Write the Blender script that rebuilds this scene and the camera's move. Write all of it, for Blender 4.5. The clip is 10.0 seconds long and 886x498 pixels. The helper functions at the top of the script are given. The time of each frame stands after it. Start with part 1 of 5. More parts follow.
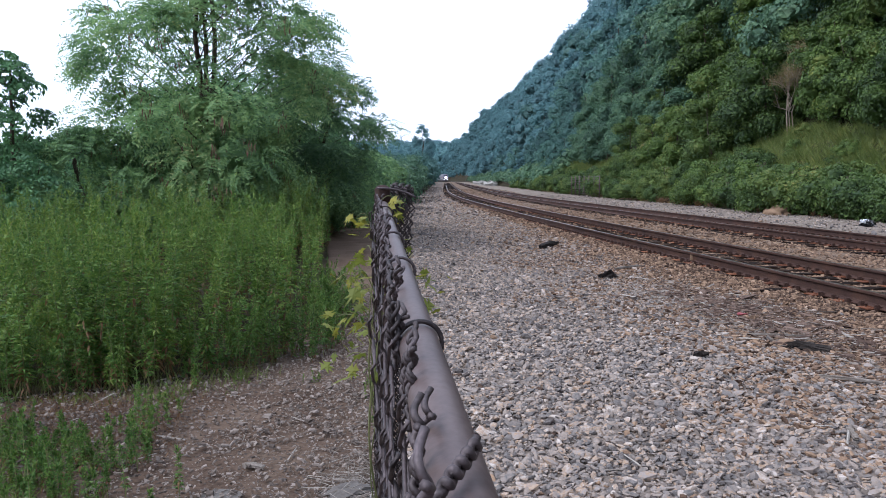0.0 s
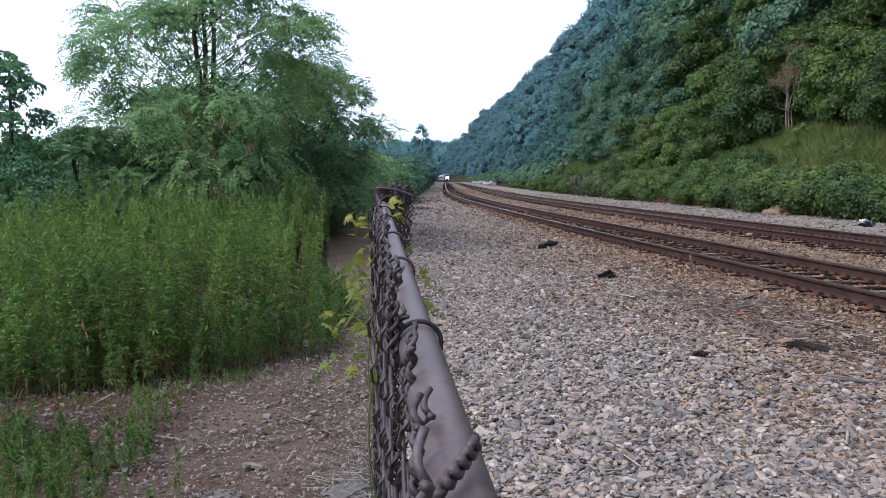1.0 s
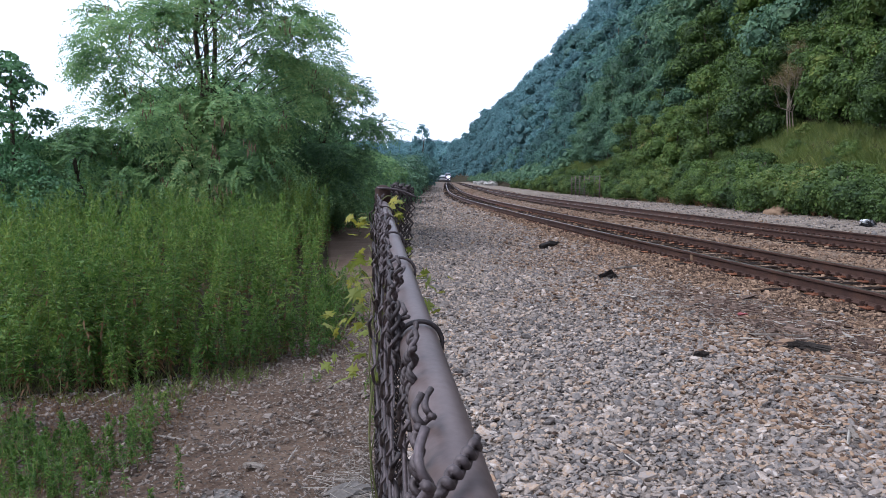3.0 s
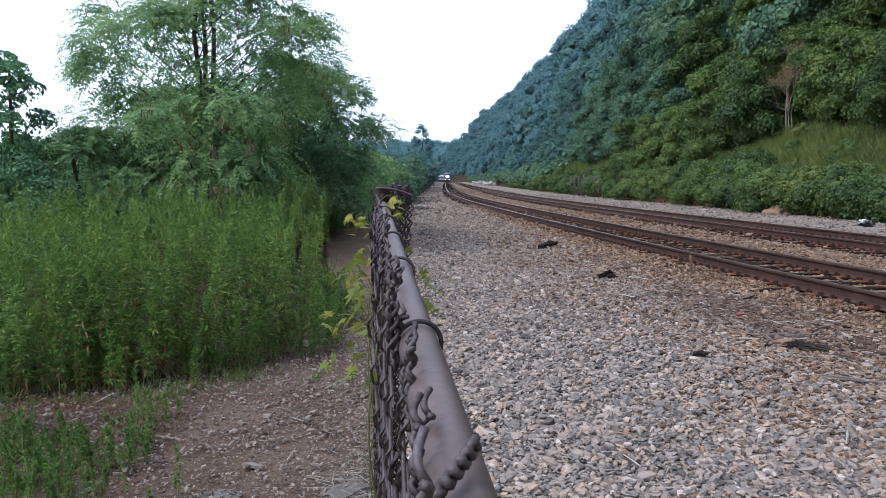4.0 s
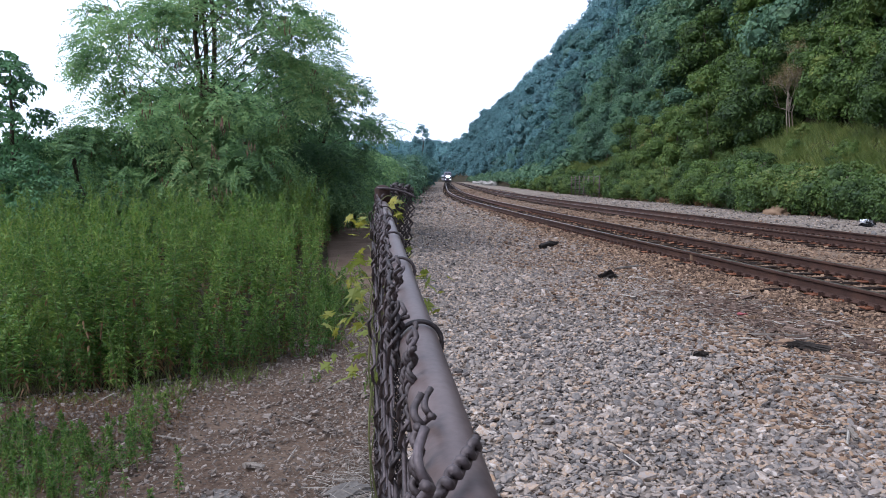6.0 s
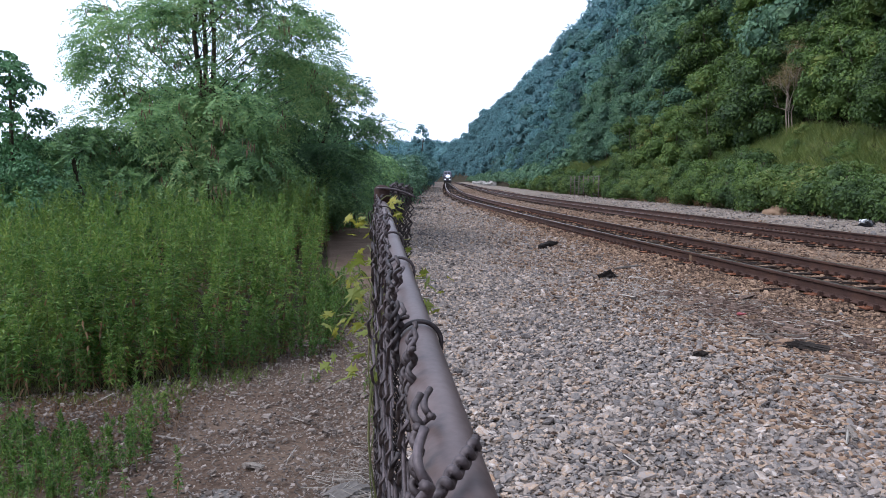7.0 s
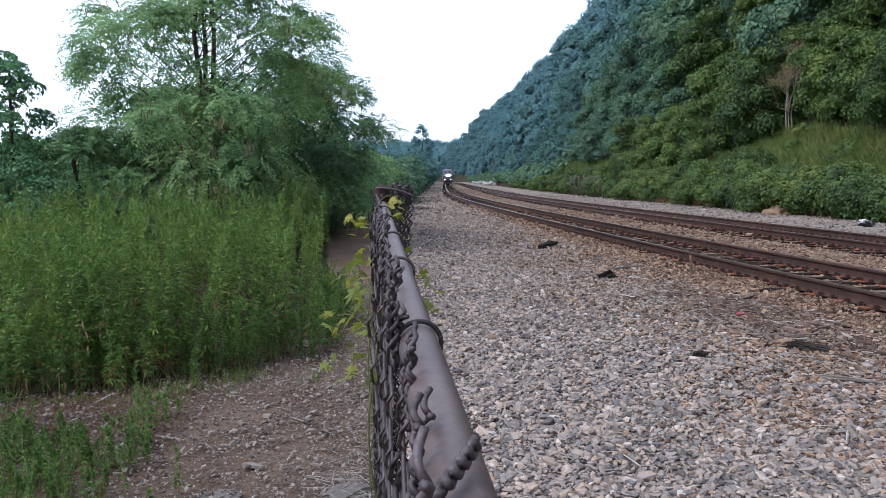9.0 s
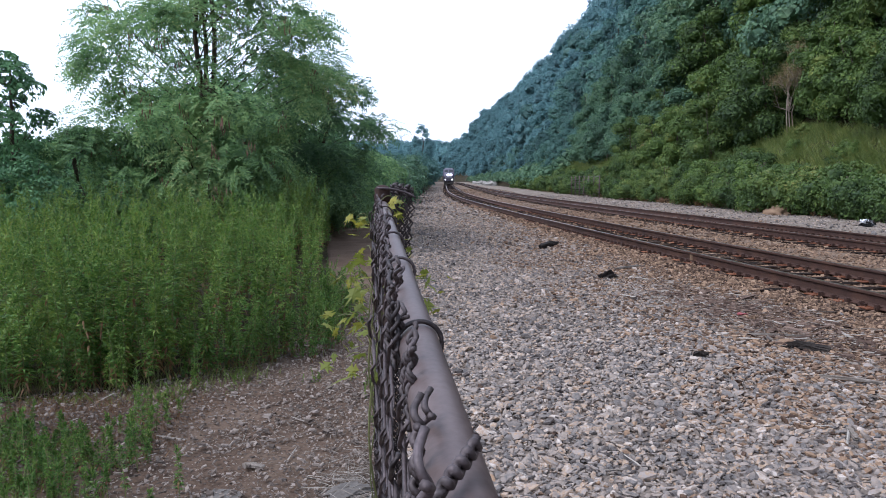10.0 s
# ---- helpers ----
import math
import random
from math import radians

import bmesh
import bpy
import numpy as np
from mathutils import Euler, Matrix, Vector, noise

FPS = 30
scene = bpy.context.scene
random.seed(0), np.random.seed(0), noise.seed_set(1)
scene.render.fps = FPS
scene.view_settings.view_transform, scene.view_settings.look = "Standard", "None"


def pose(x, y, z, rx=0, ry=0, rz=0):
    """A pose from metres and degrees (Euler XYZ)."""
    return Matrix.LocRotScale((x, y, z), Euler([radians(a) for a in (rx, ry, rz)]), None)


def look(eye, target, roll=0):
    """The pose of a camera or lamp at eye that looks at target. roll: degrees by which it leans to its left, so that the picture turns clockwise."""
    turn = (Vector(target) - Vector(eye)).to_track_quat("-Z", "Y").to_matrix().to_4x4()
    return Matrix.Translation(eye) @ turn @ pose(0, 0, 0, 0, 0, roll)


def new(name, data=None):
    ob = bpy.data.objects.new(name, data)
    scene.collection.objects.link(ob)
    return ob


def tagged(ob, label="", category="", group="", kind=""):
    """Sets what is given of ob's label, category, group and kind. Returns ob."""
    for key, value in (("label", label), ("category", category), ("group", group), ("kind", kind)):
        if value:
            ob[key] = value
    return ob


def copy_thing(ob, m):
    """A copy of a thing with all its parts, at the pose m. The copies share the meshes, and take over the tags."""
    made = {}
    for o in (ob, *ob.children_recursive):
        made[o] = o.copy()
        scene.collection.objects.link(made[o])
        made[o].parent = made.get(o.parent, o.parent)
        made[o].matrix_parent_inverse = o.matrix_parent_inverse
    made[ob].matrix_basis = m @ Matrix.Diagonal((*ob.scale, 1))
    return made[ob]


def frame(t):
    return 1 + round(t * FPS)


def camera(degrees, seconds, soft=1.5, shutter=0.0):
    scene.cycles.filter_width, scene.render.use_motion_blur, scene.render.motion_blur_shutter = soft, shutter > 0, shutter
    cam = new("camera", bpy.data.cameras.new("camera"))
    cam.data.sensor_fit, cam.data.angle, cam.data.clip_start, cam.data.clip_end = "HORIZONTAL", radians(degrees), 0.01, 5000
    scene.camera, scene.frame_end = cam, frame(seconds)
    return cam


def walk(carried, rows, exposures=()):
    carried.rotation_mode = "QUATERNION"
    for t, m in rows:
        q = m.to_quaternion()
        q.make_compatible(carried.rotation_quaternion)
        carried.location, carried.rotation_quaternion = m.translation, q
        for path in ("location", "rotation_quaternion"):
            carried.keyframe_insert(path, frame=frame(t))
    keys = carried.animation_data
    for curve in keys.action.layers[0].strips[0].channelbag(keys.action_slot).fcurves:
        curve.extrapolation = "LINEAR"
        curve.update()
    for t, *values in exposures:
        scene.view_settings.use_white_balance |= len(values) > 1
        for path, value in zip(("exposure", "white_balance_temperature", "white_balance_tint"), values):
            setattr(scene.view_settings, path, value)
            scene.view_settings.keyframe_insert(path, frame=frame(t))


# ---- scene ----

# ---------- camera: rested on the fence, it only trembles sideways ----------
EYE = (0.0, 0.0, 1.55)
cam = camera(62, 10.0, soft=0.9)
TREMBLE = [(0, 1.2), (0.5, 0), (1, 0), (1.5, -2), (2, 0), (2.5, 3), (2.7, 2.5), (3.8, 0.5), (4, 0), (4.5, -2), (5, 0), (5.5, 1.2),
           (7, 0.2), (7.5, 0), (8, 0), (8.5, -0.2), (9, 0), (9.5, 0.4), (10, 1.0)]
walk(cam, [(t, pose(*EYE, 90 - 5.38, 0, 0.0439 * d)) for t, d in TREMBLE], exposures=[(0, 0.62, 5620, 14), (10, 0.62, 5620, 14)])

# ---------- light: pale hazy sky, weak wide sun ----------
SUN_ELEVATION, SUN_TURN = 52, 244
world = bpy.data.worlds.new("hazy_sky")
scene.world = world
world.use_nodes = True
wn = world.node_tree.nodes
sky = wn.new("ShaderNodeTexSky")
sky.sky_type, sky.sun_disc = "NISHITA", False
sky.sun_elevation, sky.sun_rotation = radians(SUN_ELEVATION), radians(SUN_TURN)
sky.air_density, sky.dust_density, sky.ozone_density = 1.0, 4.0, 1.0
wn["Background"].inputs["Strength"].default_value = 0.15
haze = wn.new("ShaderNodeMix")
haze.data_type = "RGBA"
haze.inputs[0].default_value = 0.8
haze.inputs[7].default_value = (7.2, 7.8, 8.6, 1)
world.node_tree.links.new(sky.outputs[0], haze.inputs[6])
world.node_tree.links.new(haze.outputs[2], wn["Background"].inputs["Color"])
sun = new("sun", bpy.data.lights.new("sun", "SUN"))
sun.data.energy, sun.data.angle, sun.data.color = 1.7, radians(18), (1, 0.95, 0.87)
sa, se = radians(SUN_TURN), radians(SUN_ELEVATION)
sun.matrix_world = look((math.sin(sa) * math.cos(se) * 100, math.cos(sa) * math.cos(se) * 100, math.sin(se) * 100), (0, 0, 0))


# ---------- materials ----------
def material(name):
    m = bpy.data.materials.new(name)
    m.use_nodes = True
    return m, m.node_tree.nodes, m.node_tree.links, m.node_tree.nodes["Principled BSDF"]


def ramp(nodes, stops):
    r = nodes.new("ShaderNodeValToRGB")
    while len(r.color_ramp.elements) < len(stops):
        r.color_ramp.elements.new(0.5)
    for e, (p, c) in zip(r.color_ramp.elements, stops):
        e.position, e.color = p, (*c, 1)
    return r


def surface(name, stops, scale=8.0, rough=0.8, metal=0.0, bump=0.3, fine=60.0, dist=0.01, island=0.0, stain=None, obj=0.0):
    """Mottled material: broad noise through a colour ramp, fine noise for grain and relief, per-piece variation."""
    m, n, l, p = material(name)
    co = n.new("ShaderNodeTexCoord")
    a = n.new("ShaderNodeTexNoise")
    a.inputs["Scale"].default_value, a.inputs["Detail"].default_value = scale, 6
    b = n.new("ShaderNodeTexNoise")
    b.inputs["Scale"].default_value, b.inputs["Detail"].default_value = fine, 5
    l.new(co.outputs["Object"], a.inputs["Vector"]), l.new(co.outputs["Object"], b.inputs["Vector"])
    mix = n.new("ShaderNodeMath")
    mix.operation = "MULTIPLY_ADD"
    mix.inputs[1].default_value = 0.45
    l.new(b.outputs["Fac"], mix.inputs[0])
    sc = n.new("ShaderNodeMath")
    sc.operation = "MULTIPLY"
    sc.inputs[1].default_value = 0.55
    l.new(a.outputs["Fac"], sc.inputs[0]), l.new(sc.outputs[0], mix.inputs[2])
    last = mix.outputs[0]
    for amount, node, sock in ((island, "ShaderNodeNewGeometry", "Random Per Island"), (obj, "ShaderNodeObjectInfo", "Random")):
        if amount:
            g = n.new(node)
            k = n.new("ShaderNodeMath")
            k.operation = "MULTIPLY_ADD"
            k.inputs[1].default_value = amount
            off = n.new("ShaderNodeMath")
            off.operation = "SUBTRACT"
            off.inputs[1].default_value = amount / 2
            l.new(g.outputs[sock], k.inputs[0]), l.new(last, k.inputs[2])
            l.new(k.outputs[0], off.inputs[0])
            last = off.outputs[0]
    r = ramp(n, stops)
    l.new(last, r.inputs[0])
    l.new(r.outputs[0], p.inputs["Base Color"])
    p.inputs["Roughness"].default_value, p.inputs["Metallic"].default_value = rough, metal
    p.inputs["Specular IOR Level"].default_value = 0.04 if rough >= 0.85 else 0.2 if rough > 0.7 else 0.5
    if bump:
        bp = n.new("ShaderNodeBump")
        bp.inputs["Strength"].default_value, bp.inputs["Distance"].default_value = bump, dist
        l.new(b.outputs["Fac"], bp.inputs["Height"]), l.new(bp.outputs[0], p.inputs["Normal"])
    return m


def leaf(name, stops, through_light=0.3, rough=0.6, vary=0.4, drift=0.7):
    """Leaves: colour varies from leaf to leaf and in broad drifts, and some light passes through."""
    m, n, l, p = material(name)
    g = n.new("ShaderNodeNewGeometry")
    a = n.new("ShaderNodeTexNoise")
    a.inputs["Scale"].default_value, a.inputs["Detail"].default_value = drift, 3
    l.new(g.outputs["Position"], a.inputs["Vector"])
    k = n.new("ShaderNodeMath")
    k.operation = "MULTIPLY_ADD"
    k.inputs[1].default_value = vary
    l.new(g.outputs["Random Per Island"], k.inputs[0])
    s = n.new("ShaderNodeMath")
    s.operation = "MULTIPLY_ADD"
    s.inputs[1].default_value, s.inputs[2].default_value = 1.1, -0.48
    l.new(a.outputs["Fac"], s.inputs[0])
    o = n.new("ShaderNodeObjectInfo")
    w = n.new("ShaderNodeMath")
    w.operation = "MULTIPLY_ADD"
    w.inputs[1].default_value = 0.35
    l.new(o.outputs["Random"], w.inputs[0]), l.new(s.outputs[0], w.inputs[2])
    l.new(w.outputs[0], k.inputs[2])
    r = ramp(n, stops)
    l.new(k.outputs[0], r.inputs[0])
    l.new(r.outputs[0], p.inputs["Base Color"])
    p.inputs["Roughness"].default_value = rough
    p.inputs["Specular IOR Level"].default_value = 0.35
    t = n.new("ShaderNodeBsdfTranslucent")
    l.new(r.outputs[0], t.inputs["Color"])
    mix = n.new("ShaderNodeMixShader")
    mix.inputs[0].default_value = through_light
    l.new(p.outputs[0], mix.inputs[1]), l.new(t.outputs[0], mix.inputs[2])
    l.new(mix.outputs[0], n["Material Output"].inputs["Surface"])
    return m


def glow(name, colour, strength):
    m, n, l, p = material(name)
    p.inputs["Emission Color"].default_value, p.inputs["Emission Strength"].default_value = (*colour, 1), strength
    return m


STONE = surface("grey_gravel", [(0.14, (0.071, 0.058, 0.052)), (0.3, (0.135, 0.122, 0.115)), (0.44, (0.195, 0.164, 0.144)), (0.53, (0.242, 0.191, 0.153)), (0.62, (0.230, 0.207, 0.196)), (0.73, (0.286, 0.189, 0.116)), (0.78, (0.317, 0.264, 0.226)), (0.97, (0.465, 0.403, 0.356))],
                scale=30, rough=0.85, bump=0.35, fine=180, dist=0.004, island=0.66)
PEBBLE = surface("dusty_pebbles", [(0.2, (0.078, 0.062, 0.052)), (0.5, (0.151, 0.123, 0.103)), (0.85, (0.257, 0.212, 0.182))], scale=30, rough=0.9, bump=0.3, fine=180, dist=0.003, island=0.7)
BROWN_STONE = surface("rust_stained_ballast", [(0.2, (0.054, 0.036, 0.028)), (0.45, (0.132, 0.085, 0.058)), (0.65, (0.211, 0.138, 0.091)), (0.85, (0.281, 0.190, 0.127))],
                      scale=30, rough=0.9, bump=0.35, fine=180, dist=0.004, island=0.62)
GRAVEL_BED = surface("gravel_bed", [(0.3, (0.066, 0.052, 0.042)), (0.5, (0.153, 0.124, 0.103)), (0.7, (0.261, 0.212, 0.179))], scale=1.2, fine=38, rough=0.95, bump=0.9, dist=0.03)
BALLAST_BED = surface("ballast_bed", [(0.3, (0.062, 0.045, 0.034)), (0.5, (0.141, 0.100, 0.073)), (0.7, (0.222, 0.160, 0.113))], scale=0.9, fine=34, rough=0.95, bump=0.9, dist=0.03)
DIRT = surface("trodden_dirt", [(0.3, (0.053, 0.034, 0.025)), (0.5, (0.101, 0.070, 0.051)), (0.7, (0.153, 0.112, 0.083))], scale=1.4, fine=45, rough=0.95, bump=0.6, dist=0.02)
EARTH = surface("leaf_littered_earth", [(0.3, (0.018, 0.016, 0.010)), (0.5, (0.032, 0.027, 0.016)), (0.7, (0.052, 0.043, 0.025))], scale=0.6, fine=14, rough=0.95, bump=0.8, dist=0.08)
RAIL_STEEL = surface("rusty_rail_steel", [(0.3, (0.032, 0.018, 0.015)), (0.5, (0.059, 0.032, 0.024)), (0.7, (0.098, 0.050, 0.033))], scale=3, fine=70, rough=0.75, metal=0.2, bump=0.25, dist=0.003)
RAIL_TOP = surface("worn_rail_head", [(0.3, (0.089, 0.071, 0.059)), (0.6, (0.152, 0.122, 0.100)), (0.8, (0.187, 0.158, 0.131))], scale=5, fine=90, rough=0.32, metal=0.85, bump=0.08, dist=0.002)
PLATE_RUST = surface("orange_rust", [(0.3, (0.072, 0.029, 0.018)), (0.5, (0.144, 0.060, 0.034)), (0.7, (0.216, 0.099, 0.055))], scale=9, fine=90, rough=0.85, bump=0.3, dist=0.003, obj=0.3)
TIE_WOOD = surface("weathered_tie_wood", [(0.25, (0.007, 0.005, 0.004)), (0.5, (0.020, 0.013, 0.010)), (0.75, (0.038, 0.026, 0.019))], scale=7, fine=60, rough=0.9, bump=0.7, dist=0.01, obj=0.35)
DEAD_WOOD = surface("grey_dead_wood", [(0.3, (0.120, 0.098, 0.080)), (0.55, (0.225, 0.195, 0.168)), (0.75, (0.315, 0.285, 0.247))], scale=14, fine=90, rough=0.9, bump=0.5, dist=0.004, island=0.6)
ROTTEN = surface("rotten_brown_wood", [(0.2, (0.032, 0.021, 0.017)), (0.5, (0.085, 0.057, 0.045)), (0.8, (0.170, 0.122, 0.096))], scale=14, fine=90, rough=0.9, bump=0.4, dist=0.004, island=0.6)
BLACK_WOOD = surface("charred_wood", [(0.3, (0.012, 0.01, 0.009)), (0.55, (0.03, 0.025, 0.022)), (0.75, (0.075, 0.06, 0.05))], scale=10, fine=70, rough=0.85, bump=0.8, dist=0.01)
PIPE = surface("dull_brown_pipe", [(0.28, (0.049, 0.032, 0.028)), (0.5, (0.090, 0.060, 0.054)), (0.72, (0.126, 0.089, 0.080))], scale=7, fine=140, rough=0.55, metal=0.25, bump=0.12, dist=0.0015)
WIRE = surface("rusty_dark_wire", [(0.3, (0.018, 0.014, 0.014)), (0.5, (0.047, 0.035, 0.034)), (0.72, (0.106, 0.082, 0.084))], scale=40, fine=260, rough=0.6, metal=0.4, bump=0.3, dist=0.0008, obj=0.25)
CAP_RUST = surface("rusted_post_cap", [(0.3, (0.015, 0.008, 0.007)), (0.55, (0.033, 0.018, 0.013)), (0.75, (0.051, 0.030, 0.022))], scale=30, fine=150, rough=0.8, metal=0.2, bump=0.3, dist=0.002)
BARK = surface("brown_bark", [(0.3, (0.03, 0.024, 0.018)), (0.5, (0.075, 0.06, 0.047)), (0.7, (0.14, 0.115, 0.09))], scale=5, fine=24, rough=0.95, bump=0.8, dist=0.03)
PALE_BARK = surface("pale_dead_bark", [(0.3, (0.16, 0.125, 0.095)), (0.5, (0.27, 0.22, 0.17)), (0.7, (0.38, 0.32, 0.26))], scale=5, fine=24, rough=0.95, bump=0.6, dist=0.02)
WEED_LEAF = leaf("mugwort_leaf", [(0.1, (0.029, 0.062, 0.012)), (0.4, (0.058, 0.125, 0.020)), (0.7, (0.101, 0.190, 0.030)), (0.95, (0.176, 0.238, 0.041))], vary=0.7, drift=1.4)
WEED_STEM = surface("weed_stem", [(0.3, (0.07, 0.075, 0.03)), (0.5, (0.12, 0.13, 0.05)), (0.7, (0.2, 0.17, 0.08))], scale=10, rough=0.8, bump=0)
LOCUST_LEAF = leaf("locust_leaf", [(0.1, (0.083, 0.157, 0.086)), (0.45, (0.176, 0.296, 0.122)), (0.75, (0.283, 0.415, 0.161)), (0.97, (0.549, 0.528, 0.234))], 0.5)
POD = surface("brown_seed_pod", [(0.3, (0.072, 0.034, 0.020)), (0.5, (0.136, 0.068, 0.041)), (0.7, (0.208, 0.119, 0.072))], scale=8, rough=0.7, bump=0, island=0.4)
DARK_LEAF = leaf("dark_broad_leaf", [(0.1, (0.042, 0.103, 0.050)), (0.45, (0.091, 0.194, 0.081)), (0.8, (0.158, 0.298, 0.110)), (0.98, (0.305, 0.395, 0.182))])
HILL_LEAF = leaf("maple_leaf", [(0.1, (0.027, 0.053, 0.015)), (0.45, (0.064, 0.110, 0.023)), (0.75, (0.111, 0.170, 0.033)), (0.97, (0.210, 0.227, 0.050))])
# Middle distance: green leaf with a weaker haze blue mixed into its colour.
MID_HAZE_LEAF = leaf("mid_haze_leaf", [(0.1, (0.040, 0.084, 0.055)), (0.45, (0.075, 0.144, 0.082)), (0.75, (0.125, 0.213, 0.109)), (0.97, (0.216, 0.289, 0.137))])
# Distance haze painted into the leaf colour: bluer and paler the farther off.
HAZY_LEAF = leaf("haze_tint_leaf", [(0.1, (0.059, 0.120, 0.112)), (0.45, (0.098, 0.194, 0.161)), (0.8, (0.154, 0.273, 0.206)), (0.98, (0.231, 0.352, 0.239))], 0.4, vary=0.25, drift=0.2)
FAR_HAZE_LEAF = leaf("far_haze_leaf", [(0.1, (0.091, 0.176, 0.187)), (0.45, (0.139, 0.259, 0.263)), (0.8, (0.204, 0.354, 0.326)), (0.98, (0.282, 0.447, 0.371))], 0.5, vary=0.2, drift=0.12)
BUSH_LEAF = leaf("bramble_leaf", [(0.1, (0.030, 0.059, 0.015)), (0.45, (0.068, 0.113, 0.024)), (0.75, (0.123, 0.166, 0.035)), (0.97, (0.234, 0.202, 0.058))])
GRASS = leaf("long_grass_blade", [(0.1, (0.049, 0.076, 0.014)), (0.5, (0.104, 0.140, 0.026)), (0.8, (0.172, 0.183, 0.042)), (0.97, (0.294, 0.205, 0.078))])
VINE_LEAF = leaf("yellowing_vine_leaf", [(0.1, (0.080, 0.104, 0.016)), (0.45, (0.160, 0.185, 0.028)), (0.75, (0.272, 0.244, 0.032)), (0.97, (0.400, 0.252, 0.040))], 0.45)
DRY_LEAF = leaf("dry_brown_leaf", [(0.1, (0.083, 0.041, 0.020)), (0.5, (0.165, 0.089, 0.040)), (0.9, (0.247, 0.149, 0.066))], 0.3)
SERE_LEAF = leaf("withering_leaf", [(0.1, (0.090, 0.065, 0.028)), (0.5, (0.165, 0.125, 0.050)), (0.9, (0.240, 0.190, 0.085))], 0.3)
CONCRETE = surface("pale_concrete", [(0.3, (0.26, 0.24, 0.22)), (0.55, (0.4, 0.38, 0.35)), (0.75, (0.5, 0.48, 0.45))], scale=4, fine=40, rough=0.9, bump=0.4, dist=0.01)
PATH_STONE = surface("sunken_path_stone", [(0.3, (0.085, 0.074, 0.066)), (0.55, (0.135, 0.120, 0.108)), (0.75, (0.190, 0.172, 0.155))], scale=9, fine=90, rough=0.9, bump=0.4, dist=0.006)
STONY = surface("stony_pale_soil", [(0.3, (0.095, 0.074, 0.057)), (0.5, (0.176, 0.144, 0.116)), (0.7, (0.277, 0.234, 0.195))], scale=0.7, fine=22, rough=0.95, bump=0.8, dist=0.04)
SAND = surface("sandy_spoil", [(0.3, (0.145, 0.094, 0.059)), (0.55, (0.218, 0.147, 0.097)), (0.75, (0.277, 0.200, 0.140))], scale=4, fine=40, rough=0.95, bump=0.5, dist=0.02)
WHITE_BAG = surface("white_plastic", [(0.3, (0.5, 0.5, 0.5)), (0.6, (0.72, 0.72, 0.73))], scale=12, rough=0.4, bump=0.3, dist=0.01)
BLACK_BAG = surface("black_plastic", [(0.3, (0.01, 0.01, 0.011)), (0.6, (0.03, 0.03, 0.032))], scale=12, rough=0.35, bump=0.3, dist=0.01)
ORANGE = surface("faded_orange_plastic", [(0.3, (0.55, 0.13, 0.04)), (0.6, (0.7, 0.2, 0.07))], scale=8, rough=0.6, bump=0.1)
RED = surface("faded_red_scrap", [(0.3, (0.150, 0.015, 0.018)), (0.6, (0.225, 0.030, 0.030))], scale=20, rough=0.6, bump=0.1)
SILVER = surface("brushed_train_steel", [(0.3, (0.187, 0.193, 0.204)), (0.6, (0.253, 0.259, 0.270))], scale=1, rough=0.4, metal=0.6, bump=0.05)
NAVY = surface("dark_blue_train_paint", [(0.3, (0.045, 0.041, 0.063)), (0.6, (0.075, 0.066, 0.092))], scale=2, rough=0.45, bump=0.05)
TRAIN_RED = surface("red_train_stripe", [(0.3, (0.3, 0.03, 0.03)), (0.6, (0.4, 0.05, 0.045))], scale=2, rough=0.45, bump=0.05)
DARK_GLASS = surface("tinted_glass", [(0.3, (0.01, 0.012, 0.015)), (0.6, (0.02, 0.022, 0.026))], scale=2, rough=0.08, bump=0)
UNDERGEAR = surface("grimy_undergear", [(0.3, (0.02, 0.018, 0.017)), (0.6, (0.05, 0.045, 0.04))], scale=3, rough=0.8, bump=0.3)
LAMP_WHITE = glow("headlight_glow", (1, 0.93, 0.82), 400)
LAMP_DIM = glow("ditch_light_glow", (1, 0.9, 0.8), 3)


# ---------- mesh helpers ----------
def mesh_of(name, verts, faces, mats, index=None, smooth=False):
    """faces: an (n, 3 or 4) array, or a list of such arrays, one for each material."""
    groups = faces if isinstance(faces, list) else [faces]
    me = bpy.data.meshes.new(name)
    verts = np.asarray(verts, dtype=np.float32)
    me.vertices.add(len(verts))
    me.vertices.foreach_set("co", verts.ravel())
    groups = [np.asarray(g, dtype=np.int32) for g in groups]
    sizes = np.concatenate([np.full(len(g), g.shape[1], np.int32) for g in groups if len(g)])
    me.loops.add(int(sizes.sum()))
    me.loops.foreach_set("vertex_index", np.concatenate([g.ravel() for g in groups if len(g)]))
    me.polygons.add(len(sizes))
    me.polygons.foreach_set("loop_start", np.concatenate([[0], np.cumsum(sizes)[:-1]]).astype(np.int32))
    if len(groups) > 1:
        me.polygons.foreach_set("material_index", np.concatenate([np.full(len(g), i, np.int32) for i, g in enumerate(groups) if len(g)]))
    me.polygons.foreach_set("use_smooth", np.full(len(sizes), smooth))
    for m in mats if isinstance(mats, (list, tuple)) else [mats]:
        me.materials.append(m)
    me.update(calc_edges=True)
    me.validate()
    return me


def hang(name, me, parent, label="", m=None):
    """Link a mesh as one part under its thing."""
    ob = new(name, me)
    ob.parent = parent
    if m is not None:
        ob.matrix_basis = m
    return tagged(ob, label)


def part(name, bm, mat, parent, label="", m=None, smooth=False):
    me = bpy.data.meshes.new(name)
    bm.to_mesh(me)
    bm.free()
    me.materials.append(mat)
    if smooth:
        for f in me.polygons:
            f.use_smooth = True
    return hang(name, me, parent, label, m)


